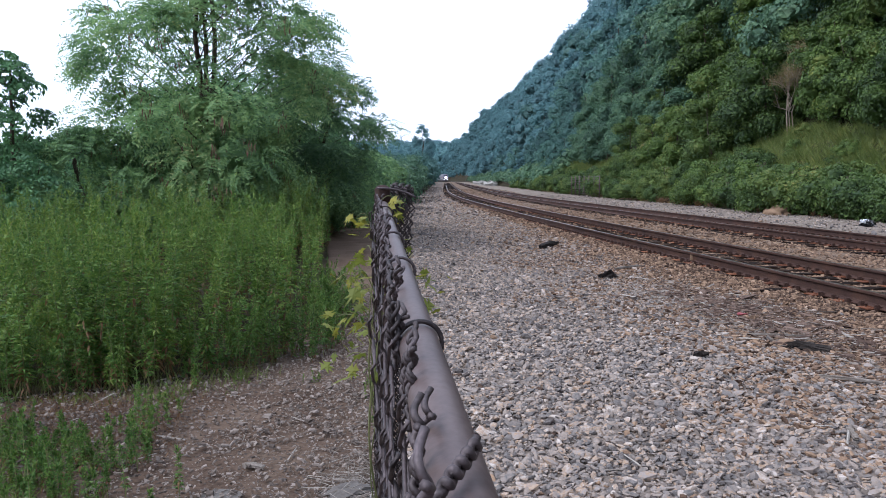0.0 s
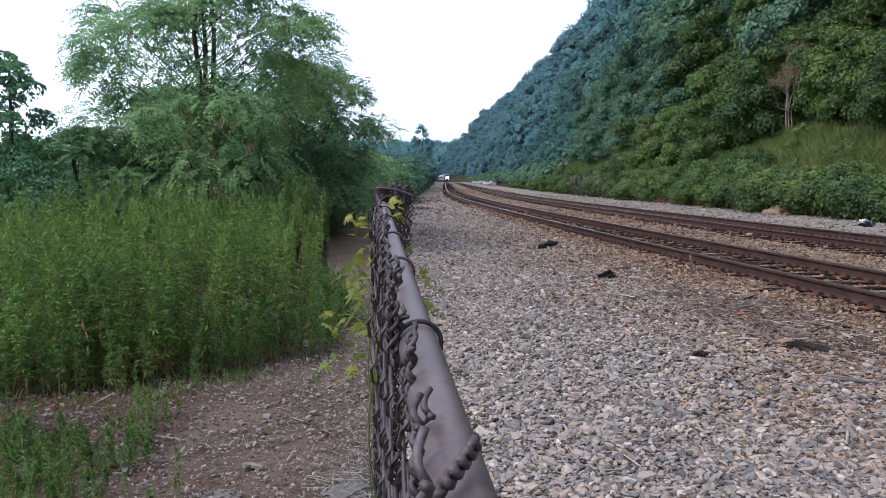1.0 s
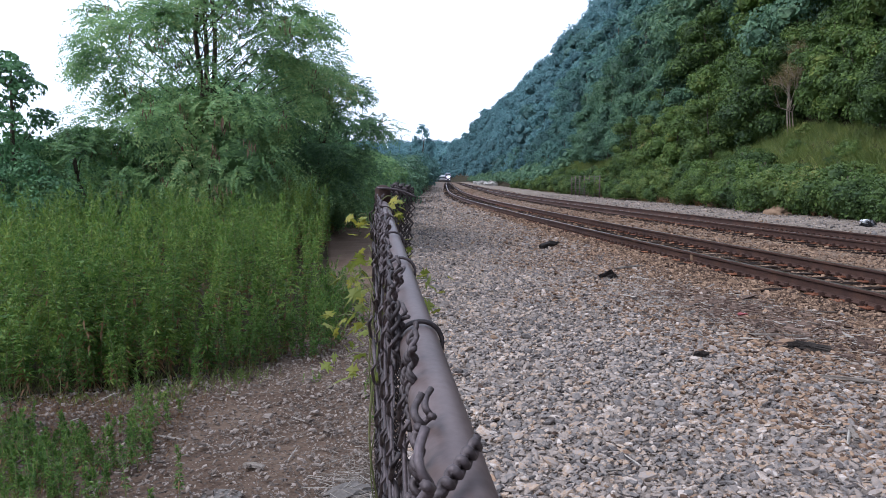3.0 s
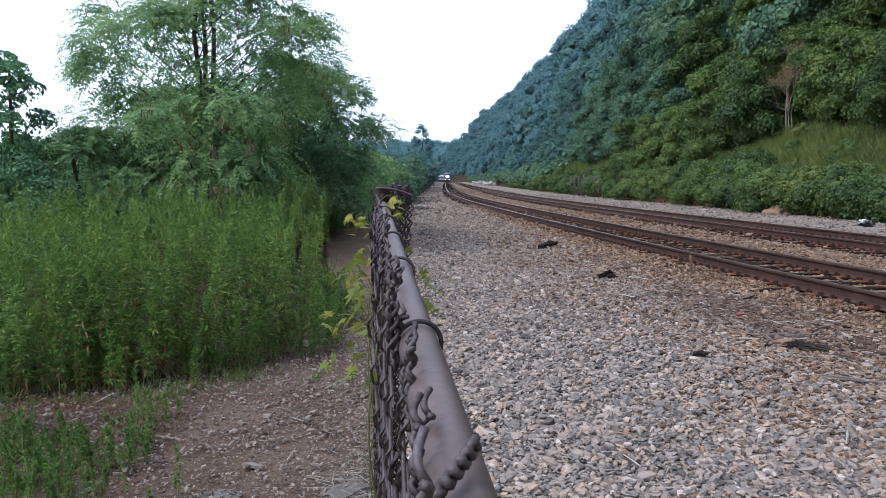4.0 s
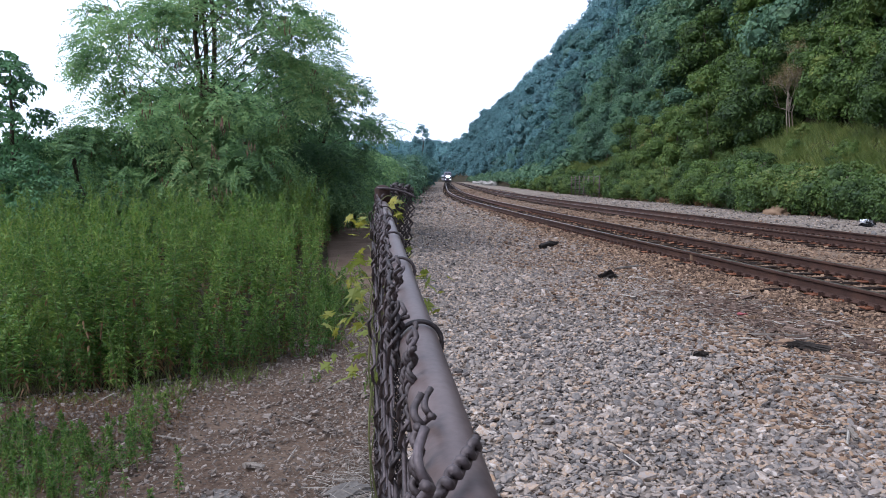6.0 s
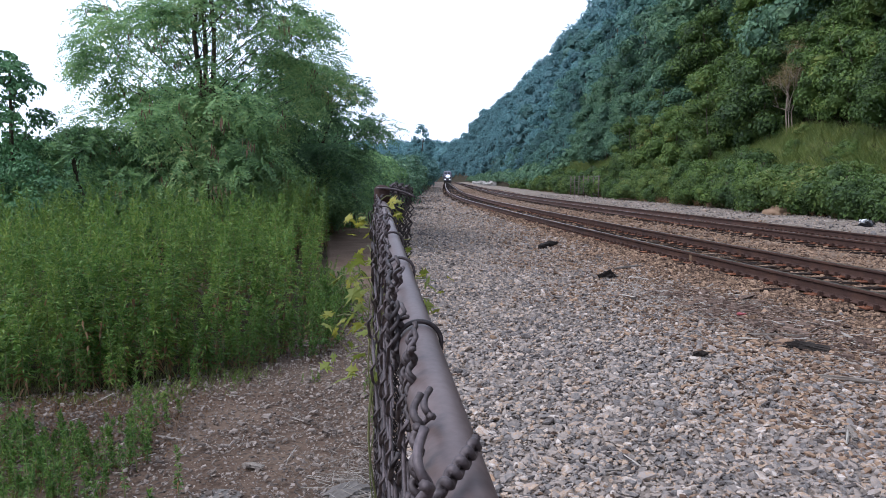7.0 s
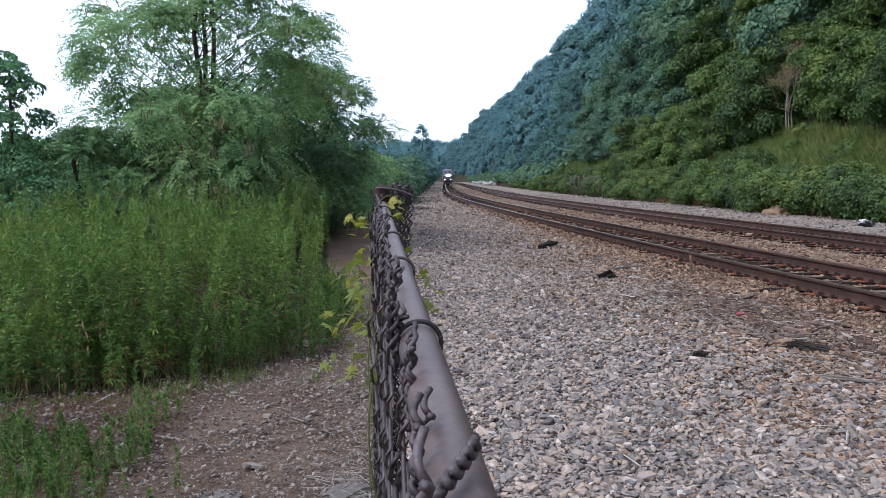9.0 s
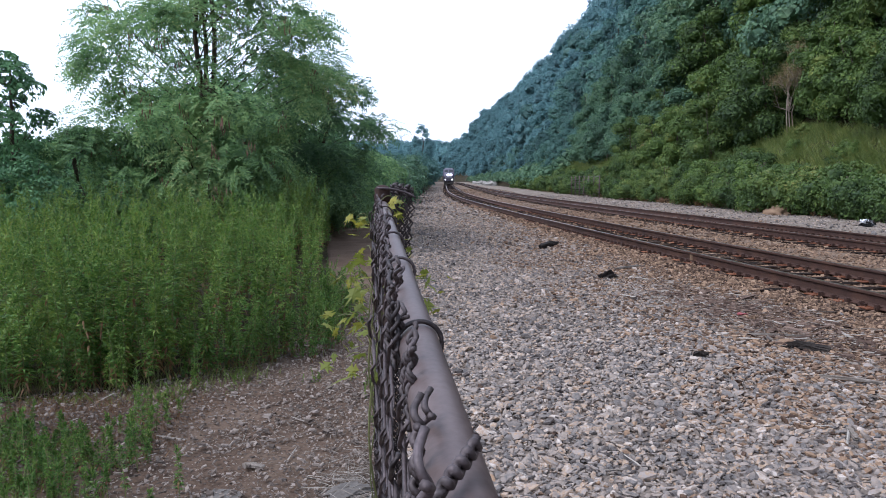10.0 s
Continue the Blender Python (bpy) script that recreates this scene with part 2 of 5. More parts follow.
def box(x0, x1, y0, y1, z0, z1, bevel=0.0, bm=None):
    bm = bm or bmesh.new()
    r = bmesh.ops.create_cube(bm, size=1, matrix=Matrix.Translation(((x0 + x1) / 2, (y0 + y1) / 2, (z0 + z1) / 2)) @ Matrix.Diagonal((x1 - x0, y1 - y0, z1 - z0, 1)))
    if bevel:
        edges = list({e for v in r["verts"] for e in v.link_edges})
        bmesh.ops.bevel(bm, geom=edges, offset=bevel, segments=2, affect="EDGES")
    return bm


class Bag:
    """Collects vertices and faces of many pieces for one mesh."""
    def __init__(self):
        self.v, self.f, self.n = [], [], 0

    def add(self, v, f):
        self.v.append(np.asarray(v, dtype=np.float64)), self.f.append(np.asarray(f) + self.n)
        self.n += len(v)

    def verts(self):
        return np.concatenate(self.v)

    def faces(self):
        return np.concatenate(self.f)


def tube(pts, radii, sides=6):
    """Quads of a tube along a line of points, closed with pinched ends."""
    pts = np.asarray(pts, float)
    radii = np.broadcast_to(np.asarray(radii, float), (len(pts),))
    d = np.gradient(pts, axis=0)
    d /= np.linalg.norm(d, axis=1)[:, None] + 1e-12
    ref = np.array([0, 0, 1.0]) if abs(d[:, 2]).mean() < 0.8 else np.array([1.0, 0, 0])
    u = np.cross(d, ref)
    u /= np.linalg.norm(u, axis=1)[:, None] + 1e-12
    w = np.cross(d, u)
    a = np.arange(sides) * 2 * np.pi / sides
    ring = np.cos(a)[None, :, None] * u[:, None] + np.sin(a)[None, :, None] * w[:, None]
    r = radii[:, None, None] * ring + pts[:, None]
    r = np.concatenate([pts[:1, None] + ring[:1] * 1e-5, r, pts[-1:, None] + ring[-1:] * 1e-5])
    n = len(r)
    i, j = np.meshgrid(np.arange(n - 1), np.arange(sides), indexing="ij")
    q = np.stack([i * sides + j, i * sides + (j + 1) % sides, (i + 1) * sides + (j + 1) % sides, (i + 1) * sides + j], -1).reshape(-1, 4)
    return r.reshape(-1, 3), q


def unit(a):
    return a / (np.linalg.norm(a, axis=-1, keepdims=True) + 1e-9)


def leaves(base, way, length, width, rng, droop=0.15, up=None):
    """One folded four-cornered blade for each base point, along way."""
    n = len(base)
    way = unit(way)
    up = unit((up if up is not None else np.array([0, 0, 1.0])) + rng.normal(0, 0.45, (n, 3)))
    side = unit(np.cross(way, up))
    nrm = np.cross(side, way)
    L, W = np.broadcast_to(length, (n,))[:, None], np.broadcast_to(width, (n,))[:, None]
    mid = base + way * L * 0.42 + nrm * W * 0.18
    tip = base + way * L - np.array([0, 0, 1.0]) * L * droop
    v = np.stack([base, mid + side * W / 2, tip, mid - side * W / 2], 1).reshape(-1, 3)
    return v, np.arange(4 * n).reshape(n, 4)


# ---------- the line of the railway ----------
KNOTS = [-60, 0, 12, 25, 40, 60, 90, 140, 250, 385, 425, 470, 560, 700, 900, 1600]
SLOPES = [-0.16, -0.130, -0.114, -0.092, -0.074, -0.036, -0.002, 0.001, 0.0035, 0.004, -0.05, -0.19, -0.40, -0.55, -0.6, -0.6]
LINE_Y = np.arange(-60, 1600.1, 0.5)
LINE_S = np.interp(LINE_Y, KNOTS, SLOPES)
LINE_X = np.concatenate([[0], np.cumsum((LINE_S[1:] + LINE_S[:-1]) * 0.25)])
LINE_X += 5.875 - np.interp(3, LINE_Y, LINE_X)
LINE_A = np.concatenate([[0], np.cumsum(np.hypot(np.diff(LINE_X), 0.5))])
RAIL_Z = 0.21


def beside(y, off):
    """Point at offset off (to the east) from the nearest rail, abreast of y; and the unit normal's heading."""
    s = np.interp(y, LINE_Y, LINE_S)
    x = np.interp(y, LINE_Y, LINE_X)
    k = 1 / np.sqrt(1 + s * s)
    return x + off * k, y - off * s * k, s


def offset_of(x, y):
    s = np.interp(y, LINE_Y, LINE_S)
    return (x - np.interp(y, LINE_Y, LINE_X)) / np.sqrt(1 + s * s)


def swell(x, y, size, seed=0.0):
    """Smooth unevenness without a lattice."""
    return (np.sin(x / size + 1.3 * seed + 0.7 * np.sin(y / size * 0.8)) * np.cos(y / size * 1.1 + seed) + 0.5 * np.sin(2.3 * x / size - 1.7 * y / size + seed)) / 1.5


HILL_SLOPES = np.where(LINE_Y < 385, LINE_S, np.interp(LINE_Y, [385, 470, 700, 1600], [0.004, -0.025, -0.09, -0.13]))
HILL_X = np.concatenate([[0], np.cumsum((HILL_SLOPES[1:] + HILL_SLOPES[:-1]) * 0.25)])
HILL_X += 5.875 - np.interp(3, LINE_Y, HILL_X)


def hill(x, y):
    """Height of the land: flat beside the line, a steep bank to the east, a low ridge far ahead."""
    o = x - np.interp(y, LINE_Y, HILL_X)
    far = np.interp(y, [0, 560, 800, 1100, 1500], [1, 1, 0.9, 0.6, 0.5])
    z = np.interp(o, [13.0, 14, 20, 64, 110, 500], [0, 0.7, 4.6, 63.5, 75, 81]) * far
    z = z * (1 + 0.07 * swell(x, y, 17)) + np.clip(o - 13, 0, 4) * 0.12 * swell(x, y, 5)
    ridge = 54 * np.clip((y - 950) / 330, 0, 1) ** 1.3 * (1 + 0.12 * swell(x, y, 90))
    left = np.clip(-(o + 14) / 40, 0, 1)
    return np.maximum(z - 2.2 * left, ridge - 2) + 0.02 * swell(x, y, 1.7)


def sheet(name, xs, ys, height, mat):
    X, Y = np.meshgrid(xs, ys, indexing="ij")
    v = np.stack([X, Y, height(X, Y)], -1).reshape(-1, 3)
    n = len(ys)
    i, j = np.meshgrid(np.arange(len(xs) - 1), np.arange(n - 1), indexing="ij")
    q = np.stack([i * n + j, (i + 1) * n + j, (i + 1) * n + j + 1, i * n + j + 1], -1).reshape(-1, 4)
    return new(name, mesh_of(name, v, q, mat, smooth=True))


xs = np.concatenate([np.linspace(-900, -60, 22), np.linspace(-55, -12, 16), np.linspace(-10, 34, 90), np.linspace(36, 130, 48), np.linspace(150, 900, 20)])
ys = np.concatenate([np.linspace(-300, -20, 15), np.linspace(-16, 60, 120), np.linspace(62, 300, 100), np.linspace(306, 900, 100), np.linspace(930, 2500, 24)])
ground = tagged(sheet("ground", xs, ys, lambda x, y: hill(x, y) - 0.05, EARTH), "dark earth with leaf litter under the weeds and woods", "ground", kind="structure")


def strip(name, left, right, ys, z, mat, rows=16, rough=0.015, seed=0):
    """Bed between two edges, given as functions of y, draped on the land."""
    X = np.stack([left(ys) + (right(ys) - left(ys)) * k for k in np.linspace(0, 1, rows)], 0)
    Y = np.broadcast_to(ys, X.shape)
    edge = np.minimum(1, np.minimum(np.arange(rows), np.arange(rows)[::-1]))[:, None]
    Z = z - 0.06 * (1 - edge) + rough * swell(X, Y, 0.5, seed) + rough * swell(X, Y, 0.17, seed + 2)
    n = len(ys)
    i, j = np.meshgrid(np.arange(rows - 1), np.arange(n - 1), indexing="ij")
    q = np.stack([i * n + j, (i + 1) * n + j, (i + 1) * n + j + 1, i * n + j + 1], -1).reshape(-1, 4)
    return new(name, mesh_of(name, np.stack([X, Y, Z], -1).reshape(-1, 3), q, mat, smooth=True))


def line_x(off):
    return lambda y: np.interp(y, LINE_Y, LINE_X) + off


def gravel_left(y):
    return np.interp(y, [-60, -3, 2.6, 20, 40, 75, 150, 330, 1600], [1.2, 0.22, -0.25, -1.35, -1.9, -2.25, -2.6, -4.5, -4.5]) + np.clip((y - 380) * -0.3, -400, 0) + 0.12 * np.sin(y * 1.7) * np.clip(y / 10, 0, 1)


near_ys = np.concatenate([np.linspace(-20, 20, 260), np.linspace(20.3, 80, 150), np.linspace(82, 700, 180)])
tagged(strip("gravel_path", gravel_left, lambda y: line_x(0)(y) - np.interp(y, [0, 15, 45], [1.7, 1.6, 0.85]), near_ys, 0.0, GRAVEL_BED, 40, 0.008), "pale grey crushed stone path beside the track", "gravel", kind="structure")
tagged(strip("ballast_bed", lambda y: line_x(0)(y) - np.interp(y, [0, 15, 45], [2.3, 2.0, 1.0]), line_x(8.3), near_ys, -0.014, BALLAST_BED, 44, 0.01, 3), "brown rust stained ballast under the tracks", "ballast", kind="structure")

tagged(strip("trackside_gravel", line_x(7.6), lambda y: line_x(13.3)(y) + 0.25 * np.sin(y * 0.8), near_ys, 0.0, STONY, 30, 0.03, 7), "pale stony strip between the far track and the bank", "gravel", kind="structure")


def dirt_left(y):
    return np.interp(y, [-20, 2, 4.2, 5.4, 6.2, 8, 12, 20, 27], [-6.5, -6.0, -5.5, -2.4, -1.5, -1.35, -1.9, -3.2, -3.6])


tagged(strip("dirt_path", dirt_left, lambda y: gravel_left(y) + 0.5, np.concatenate([np.linspace(-20, 10, 160), np.linspace(10.2, 26, 60)]), -0.012, DIRT, 40, 0.012, 5), "trodden grey brown dirt footpath beside the fence", "path", kind="structure")

# ---------- loose stones ----------
def stone_forms(rng, count, coarse):
    """Angular pebbles: jittered icosahedra near the camera; further off, chipped blocks."""
    if coarse:
        v = np.array([(-0.8, -0.75, -0.6), (0.8, -0.75, -0.6), (0.8, 0.75, -0.6), (-0.8, 0.75, -0.6), (-0.6, -0.55, 0.7), (0.6, -0.55, 0.7), (0.6, 0.55, 0.7), (-0.6, 0.55, 0.7)]) * (0.8, 0.85, 0.75)
        f = np.array([(4, 5, 6), (4, 6, 7), (0, 1, 5), (0, 5, 4), (1, 2, 6), (1, 6, 5), (2, 3, 7), (2, 7, 6), (3, 0, 4), (3, 4, 7)])
    else:
        b = bmesh.new()
        bmesh.ops.create_icosphere(b, subdivisions=1, radius=1)
        v, f = np.array([q.co[:] for q in b.verts]), np.array([[q.index for q in t.verts] for t in b.faces])
        b.free()
    return [(v * (1 + rng.normal(0, 0.16, (len(v), 1))) + rng.normal(0, 0.13, v.shape), f) for _ in range(count)]


def scatter(name, px, py, pz, size, rng, mat, coarse, flat=0.55, smooth=False):
    forms = stone_forms(rng, 14, coarse)
    bag = Bag()
    pick = rng.integers(0, len(forms), len(px))
    for k, (v, f) in enumerate(forms):
        sel = np.where(pick == k)[0]
        n = len(sel)
        if not n:
            continue
        a, tilt = rng.uniform(0, 2 * np.pi, n), rng.normal(0, 0.28, (n, 2))
        s = size[sel]
        sc = np.stack([s * rng.uniform(0.8, 1.25, n), s * rng.uniform(0.5, 0.85, n), s * rng.uniform(0.8, 1.2, n) * flat], 1) / 2
        w = v[None] * sc[:, None]
        x, y, z = w[..., 0], w[..., 1], w[..., 2]
        z = z + x * tilt[:, :1] + y * tilt[:, 1:]
        c, d = np.cos(a)[:, None], np.sin(a)[:, None]
        w = np.stack([x * c - y * d + px[sel][:, None], x * d + y * c + py[sel][:, None], z + (pz[sel] + sc[:, 2] * 0.62)[:, None]], -1)
        bag.add(w.reshape(-1, 3), (f[None] + (np.arange(n) * len(v))[:, None, None]).reshape(-1, 3))
    return new(name, mesh_of(name, bag.verts(), bag.faces(), mat, smooth=smooth))


def spread(rng, y0, y1, left, right, per_m2, view=True):
    """Evenly strewn points between two edges, thinned to the ground that can be seen from the fence."""
    lo = min(left(np.linspace(y0, y1, 50)).min(), right(np.linspace(y0, y1, 50)).min())
    hi = max(left(np.linspace(y0, y1, 50)).max(), right(np.linspace(y0, y1, 50)).max())
    n = int((y1 - y0) * (hi - lo) * per_m2)
    x, y = rng.uniform(lo, hi, n), rng.uniform(y0, y1, n)
    keep = (x > left(y)) & (x < right(y))
    if view:
        keep &= np.abs(x) < 0.66 * y + 1.0
    return x[keep], y[keep]


rng = np.random.default_rng(11)
edge_in = lambda y: line_x(-0.7)(y) + 0.1 * np.sin(y * 0.9)
gl = lambda y: gravel_left(y) + 0.03
for y0, y1, dens, size, coarse in ((0.9, 4.2, 1700, 0.036, False), (4.2, 7.5, 1250, 0.040, False), (7.5, 15, 780, 0.049, True), (15, 30, 400, 0.064, True), (30, 70, 110, 0.11, True)):
    x, y = spread(rng, y0, y1, gl, edge_in, dens)
    s = size * rng.lognormal(0, 0.32, len(x))
    brown = rng.uniform(0, 1, len(x)) < np.clip((offset_of(x, y) + 4.0 + 0.5 * swell(x, y, 0.8)) / 2.8 * np.interp(y, [8, 30], [1, 0.25]), 0.02, 0.9)
    for mat, sel, what in ((STONE, ~brown, "pale grey and tan crushed stones lying loose"), (BROWN_STONE, brown, "brown and ochre stones mixed into the gravel")):
        tagged(scatter("gravel", x[sel], y[sel], np.full(sel.sum(), 0.0), s[sel], rng, mat, coarse, 0.5), what, "gravel", kind="stuff")
tie_l, tie_r = line_x(-0.75), line_x(8.2)
for y0, y1, dens, size, coarse in ((4, 10, 560, 0.05, True), (10, 18, 280, 0.065, True), (18, 40, 60, 0.09, True)):
    x, y = spread(rng, y0, y1, tie_l, tie_r, dens)
    s = size * rng.lognormal(0, 0.3, len(x))
    tagged(scatter("ballast", x, y, np.full(len(x), -0.028), s, rng, BROWN_STONE, coarse), "brown rust stained ballast stones between the ties", "ballast", kind="stuff")
for y0, y1, dens, size in ((4, 12, 620, 0.05), (12, 22, 300, 0.065), (22, 45, 90, 0.1)):
    x, y = spread(rng, y0, y1, line_x(-0.85), line_x(-0.12), dens)
    heap = 0.006 + 0.022 * swell(x, y, 0.31, 2.0) - 0.03 * np.clip(offset_of(x, y) + 0.42, 0, 1)
    tagged(scatter("ballast", x, y, heap, size * rng.lognormal(0, 0.3, len(x)), rng, BROWN_STONE, True), "brown ballast stones heaped over the tie ends", "ballast", kind="stuff")
x, y = spread(rng, 70, 150, gl, line_x(-0.6), 9)
tagged(scatter("gravel", x, y, np.full(len(x), 0.0), 0.16 * rng.lognormal(0, 0.3, len(x)), rng, STONE, True, 0.35), "pale grey stones on the far gravel path", "gravel", kind="stuff")
x, y = spread(rng, 40, 120, tie_l, tie_r, 14)
tagged(scatter("ballast", x, y, np.full(len(x), -0.03), 0.13 * rng.lognormal(0, 0.3, len(x)), rng, BROWN_STONE, True, 0.35), "brown ballast stones of the far tracks", "ballast", kind="stuff")
x, y = spread(rng, 18, 75, line_x(8.2), line_x(13.2), 38)
tagged(scatter("trackside_stones", x, y, np.full(len(x), 0.0), 0.06 * rng.lognormal(0, 0.45, len(x)), rng, STONE, True), "pale stones strewn below the bank", "stones", kind="stuff")
x, y = spread(rng, 1.2, 10, dirt_left, gravel_left, 3600)
close = rng.uniform(0, 1, len(x)) < np.clip(0.9 - (gravel_left(y) - x) / 2.0 + 0.25 * swell(x, y, 0.35), 0.42, 1)
x, y = x[close], y[close]
tagged(scatter("pebbles", x, y, np.full(len(x), 0.007), 0.016 * rng.lognormal(0, 0.5, len(x)), rng, PEBBLE, True, 0.38), "small grey pebbles strewn over the dirt path", "pebbles", kind="stuff")


def slivers(name, x, y, z, length, rng, mat, label, width=0.16):
    """Loose bits of wood or straw lying flat in all directions."""
    n = len(x)
    a = rng.uniform(0, 6.28, n)
    d = np.stack([np.cos(a), np.sin(a), rng.normal(0, 0.12, n)], 1) * (length / 2)[:, None]
    s = np.stack([-np.sin(a), np.cos(a), rng.normal(0, 0.3, n)], 1) * (length * width / 2 * rng.uniform(0.5, 1.2, n))[:, None]
    u = np.array([0, 0, 1.0]) * (length * width * 0.35)[:, None]
    c = np.stack([x, y, z], 1)
    v = np.stack([c - d - s, c - d + s, c - d * 0.9 + u, c + d - s * 0.6, c + d + s * 0.7, c + d * 0.85 + u], 1).reshape(-1, 3)
    k = (np.arange(n) * 6)[:, None, None]
    f = (np.array([(0, 3, 5), (0, 5, 2), (1, 2, 5), (1, 5, 4), (0, 2, 1), (3, 4, 5)])[None] + k).reshape(-1, 3)
    return tagged(new(name, mesh_of(name, v, f, mat)), label, "debris", kind="stuff")


x, y = spread(rng, 4.6, 14, line_x(-3.3), line_x(-0.8), 190)
near = np.hypot((offset_of(x, y) + 1.75) / 0.75, (y - 8.2) / 2.6) < rng.uniform(0.3, 1.5, len(x))
x, y = x[near], y[near]
slivers("wood_chips", x, y, np.full(len(x), 0.03), 0.07 * rng.lognormal(0, 0.55, len(x)), rng, DEAD_WOOD, "grey splinters and bark chips strewn on the ballast", 0.1)
x, y = spread(rng, 5, 12, line_x(-3.0), line_x(-0.9), 520)
near = np.hypot((offset_of(x, y) + 1.7) / 0.6, (y - 8.2) / 2.2) < rng.uniform(0.3, 1.3, len(x))
x, y = x[near], y[near]
slivers("bark_bits", x, y, np.full(len(x), 0.032), 0.05 * rng.lognormal(0, 0.5, len(x)), rng, ROTTEN, "dark brown rotten bark bits on the ballast", 0.3)
x, y = spread(rng, 2, 9, gl, line_x(-1.2), 9)
slivers("twigs", x, y, np.full(len(x), 0.035), 0.07 * rng.lognormal(0, 0.4, len(x)), rng, DEAD_WOOD, "small dry twigs lying on the gravel", 0.1)
x, y = rng.normal(-0.45, 0.09, 260), rng.normal(3.6, 0.3, 260)
slivers("dry_straw", x, y, rng.uniform(0.0, 0.05, 260), 0.14 * rng.lognormal(0, 0.4, 260), rng, DEAD_WOOD, "dry straw lying along the foot of the fence", 0.025)
x, y = spread(rng, 2.5, 9, dirt_left, gravel_left, 30)
slivers("path_twigs", x, y, np.full(len(x), 0.005), 0.045 * rng.lognormal(0, 0.5, len(x)), rng, DEAD_WOOD, "short dead twigs lying on the dirt", 0.09)

x, y = spread(rng, -9, 3.5, gl, line_x(-0.8), 420, False)
keep = x > 0.66 * y + 0.9
x, y = x[keep], y[keep]
tagged(scatter("gravel", x, y, np.full(len(x), 0.0), 0.055 * rng.lognormal(0, 0.33, len(x)), rng, STONE, True), "pale grey crushed stones beside the fence", "gravel", kind="stuff")


# ---------- the two tracks ----------
RAIL_SIDE = [(-0.07, 0.0), (0.07, 0.0), (0.07, 0.012), (0.018, 0.03), (0.01, 0.05), (0.01, 0.135), (0.036, 0.148), (0.037, 0.176), (0.028, 0.185),
             (-0.028, 0.185), (-0.037, 0.176), (-0.036, 0.148), (-0.01, 0.135), (-0.01, 0.05), (-0.018, 0.03), (-0.07, 0.012)]


def rail_mesh(off, stops):
    prof = np.array(RAIL_SIDE)
    n = len(prof)
    x, y, s = beside(stops, off)
    k = 1 / np.sqrt(1 + s * s)
    v = np.stack([x[:, None] + prof[:, 0] * k[:, None], y[:, None] - prof[:, 0] * (s * k)[:, None], np.broadcast_to(RAIL_Z - 0.185 + prof[:, 1], (len(x), n))], -1)
    i, j = np.meshgrid(np.arange(len(x) - 1), np.arange(n), indexing="ij")
    q = np.stack([i * n + j, i * n + (j + 1) % n, (i + 1) * n + (j + 1) % n, (i + 1) * n + j], -1)
    top = (np.arange(n) >= 8) & (np.arange(n) <= 8)
    return mesh_of("rail", v.reshape(-1, 3), [q[:, ~top].reshape(-1, 4), q[:, top].reshape(-1, 4)], [RAIL_STEEL, RAIL_TOP])


def tie_meshes(rng):
    out = []
    for _ in range(6):
        b = box(-1.3, 1.3, -0.115, 0.115, -0.14, 0.0)
        bmesh.ops.subdivide_edges(b, edges=[e for e in b.edges if abs(e.verts[0].co.x - e.verts[1].co.x) > 1], cuts=9)
        for q in b.verts:
            q.co += Vector((rng.normal(0, 0.02) if abs(q.co.x) > 1.25 else 0, rng.normal(0, 0.008), rng.normal(0, 0.006) if q.co.z > -0.1 else 0))
        me = bpy.data.meshes.new("tie")
        b.to_mesh(me)
        b.free()
        me.materials.append(TIE_WOOD)
        out.append(me)
    return out


def plate_mesh():
    b = box(-0.19, 0.19, -0.095, 0.095, 0, 0.014, 0.003)
    box(-0.092, -0.074, -0.09, 0.09, 0.013, 0.026, 0, b), box(0.074, 0.092, -0.09, 0.09, 0.013, 0.026, 0, b)
    me = bpy.data.meshes.new("tie_plate")
    b.to_mesh(me)
    b.free()
    me.materials.append(PLATE_RUST)
    return me


def anchor_mesh():
    b = box(-0.105, 0.105, -0.016, 0.016, -0.03, 0.022, 0.004)
    box(0.06, 0.125, -0.022, 0.022, -0.02, 0.05, 0.008, b), box(-0.125, -0.06, -0.022, 0.022, -0.02, 0.05, 0.008, b)
    me = bpy.data.meshes.new("rail_anchor")
    b.to_mesh(me)
    b.free()
    me.materials.append(RAIL_STEEL)
    return me


def spike_mesh():
    b = box(-0.009, 0.009, -0.009, 0.009, -0.02, 0.02)
    box(-0.022, 0.02, -0.017, 0.017, 0.018, 0.034, 0.005, b)
    me = bpy.data.meshes.new("spike")
    b.to_mesh(me)
    b.free()
    me.materials.append(RAIL_STEEL)
    return me


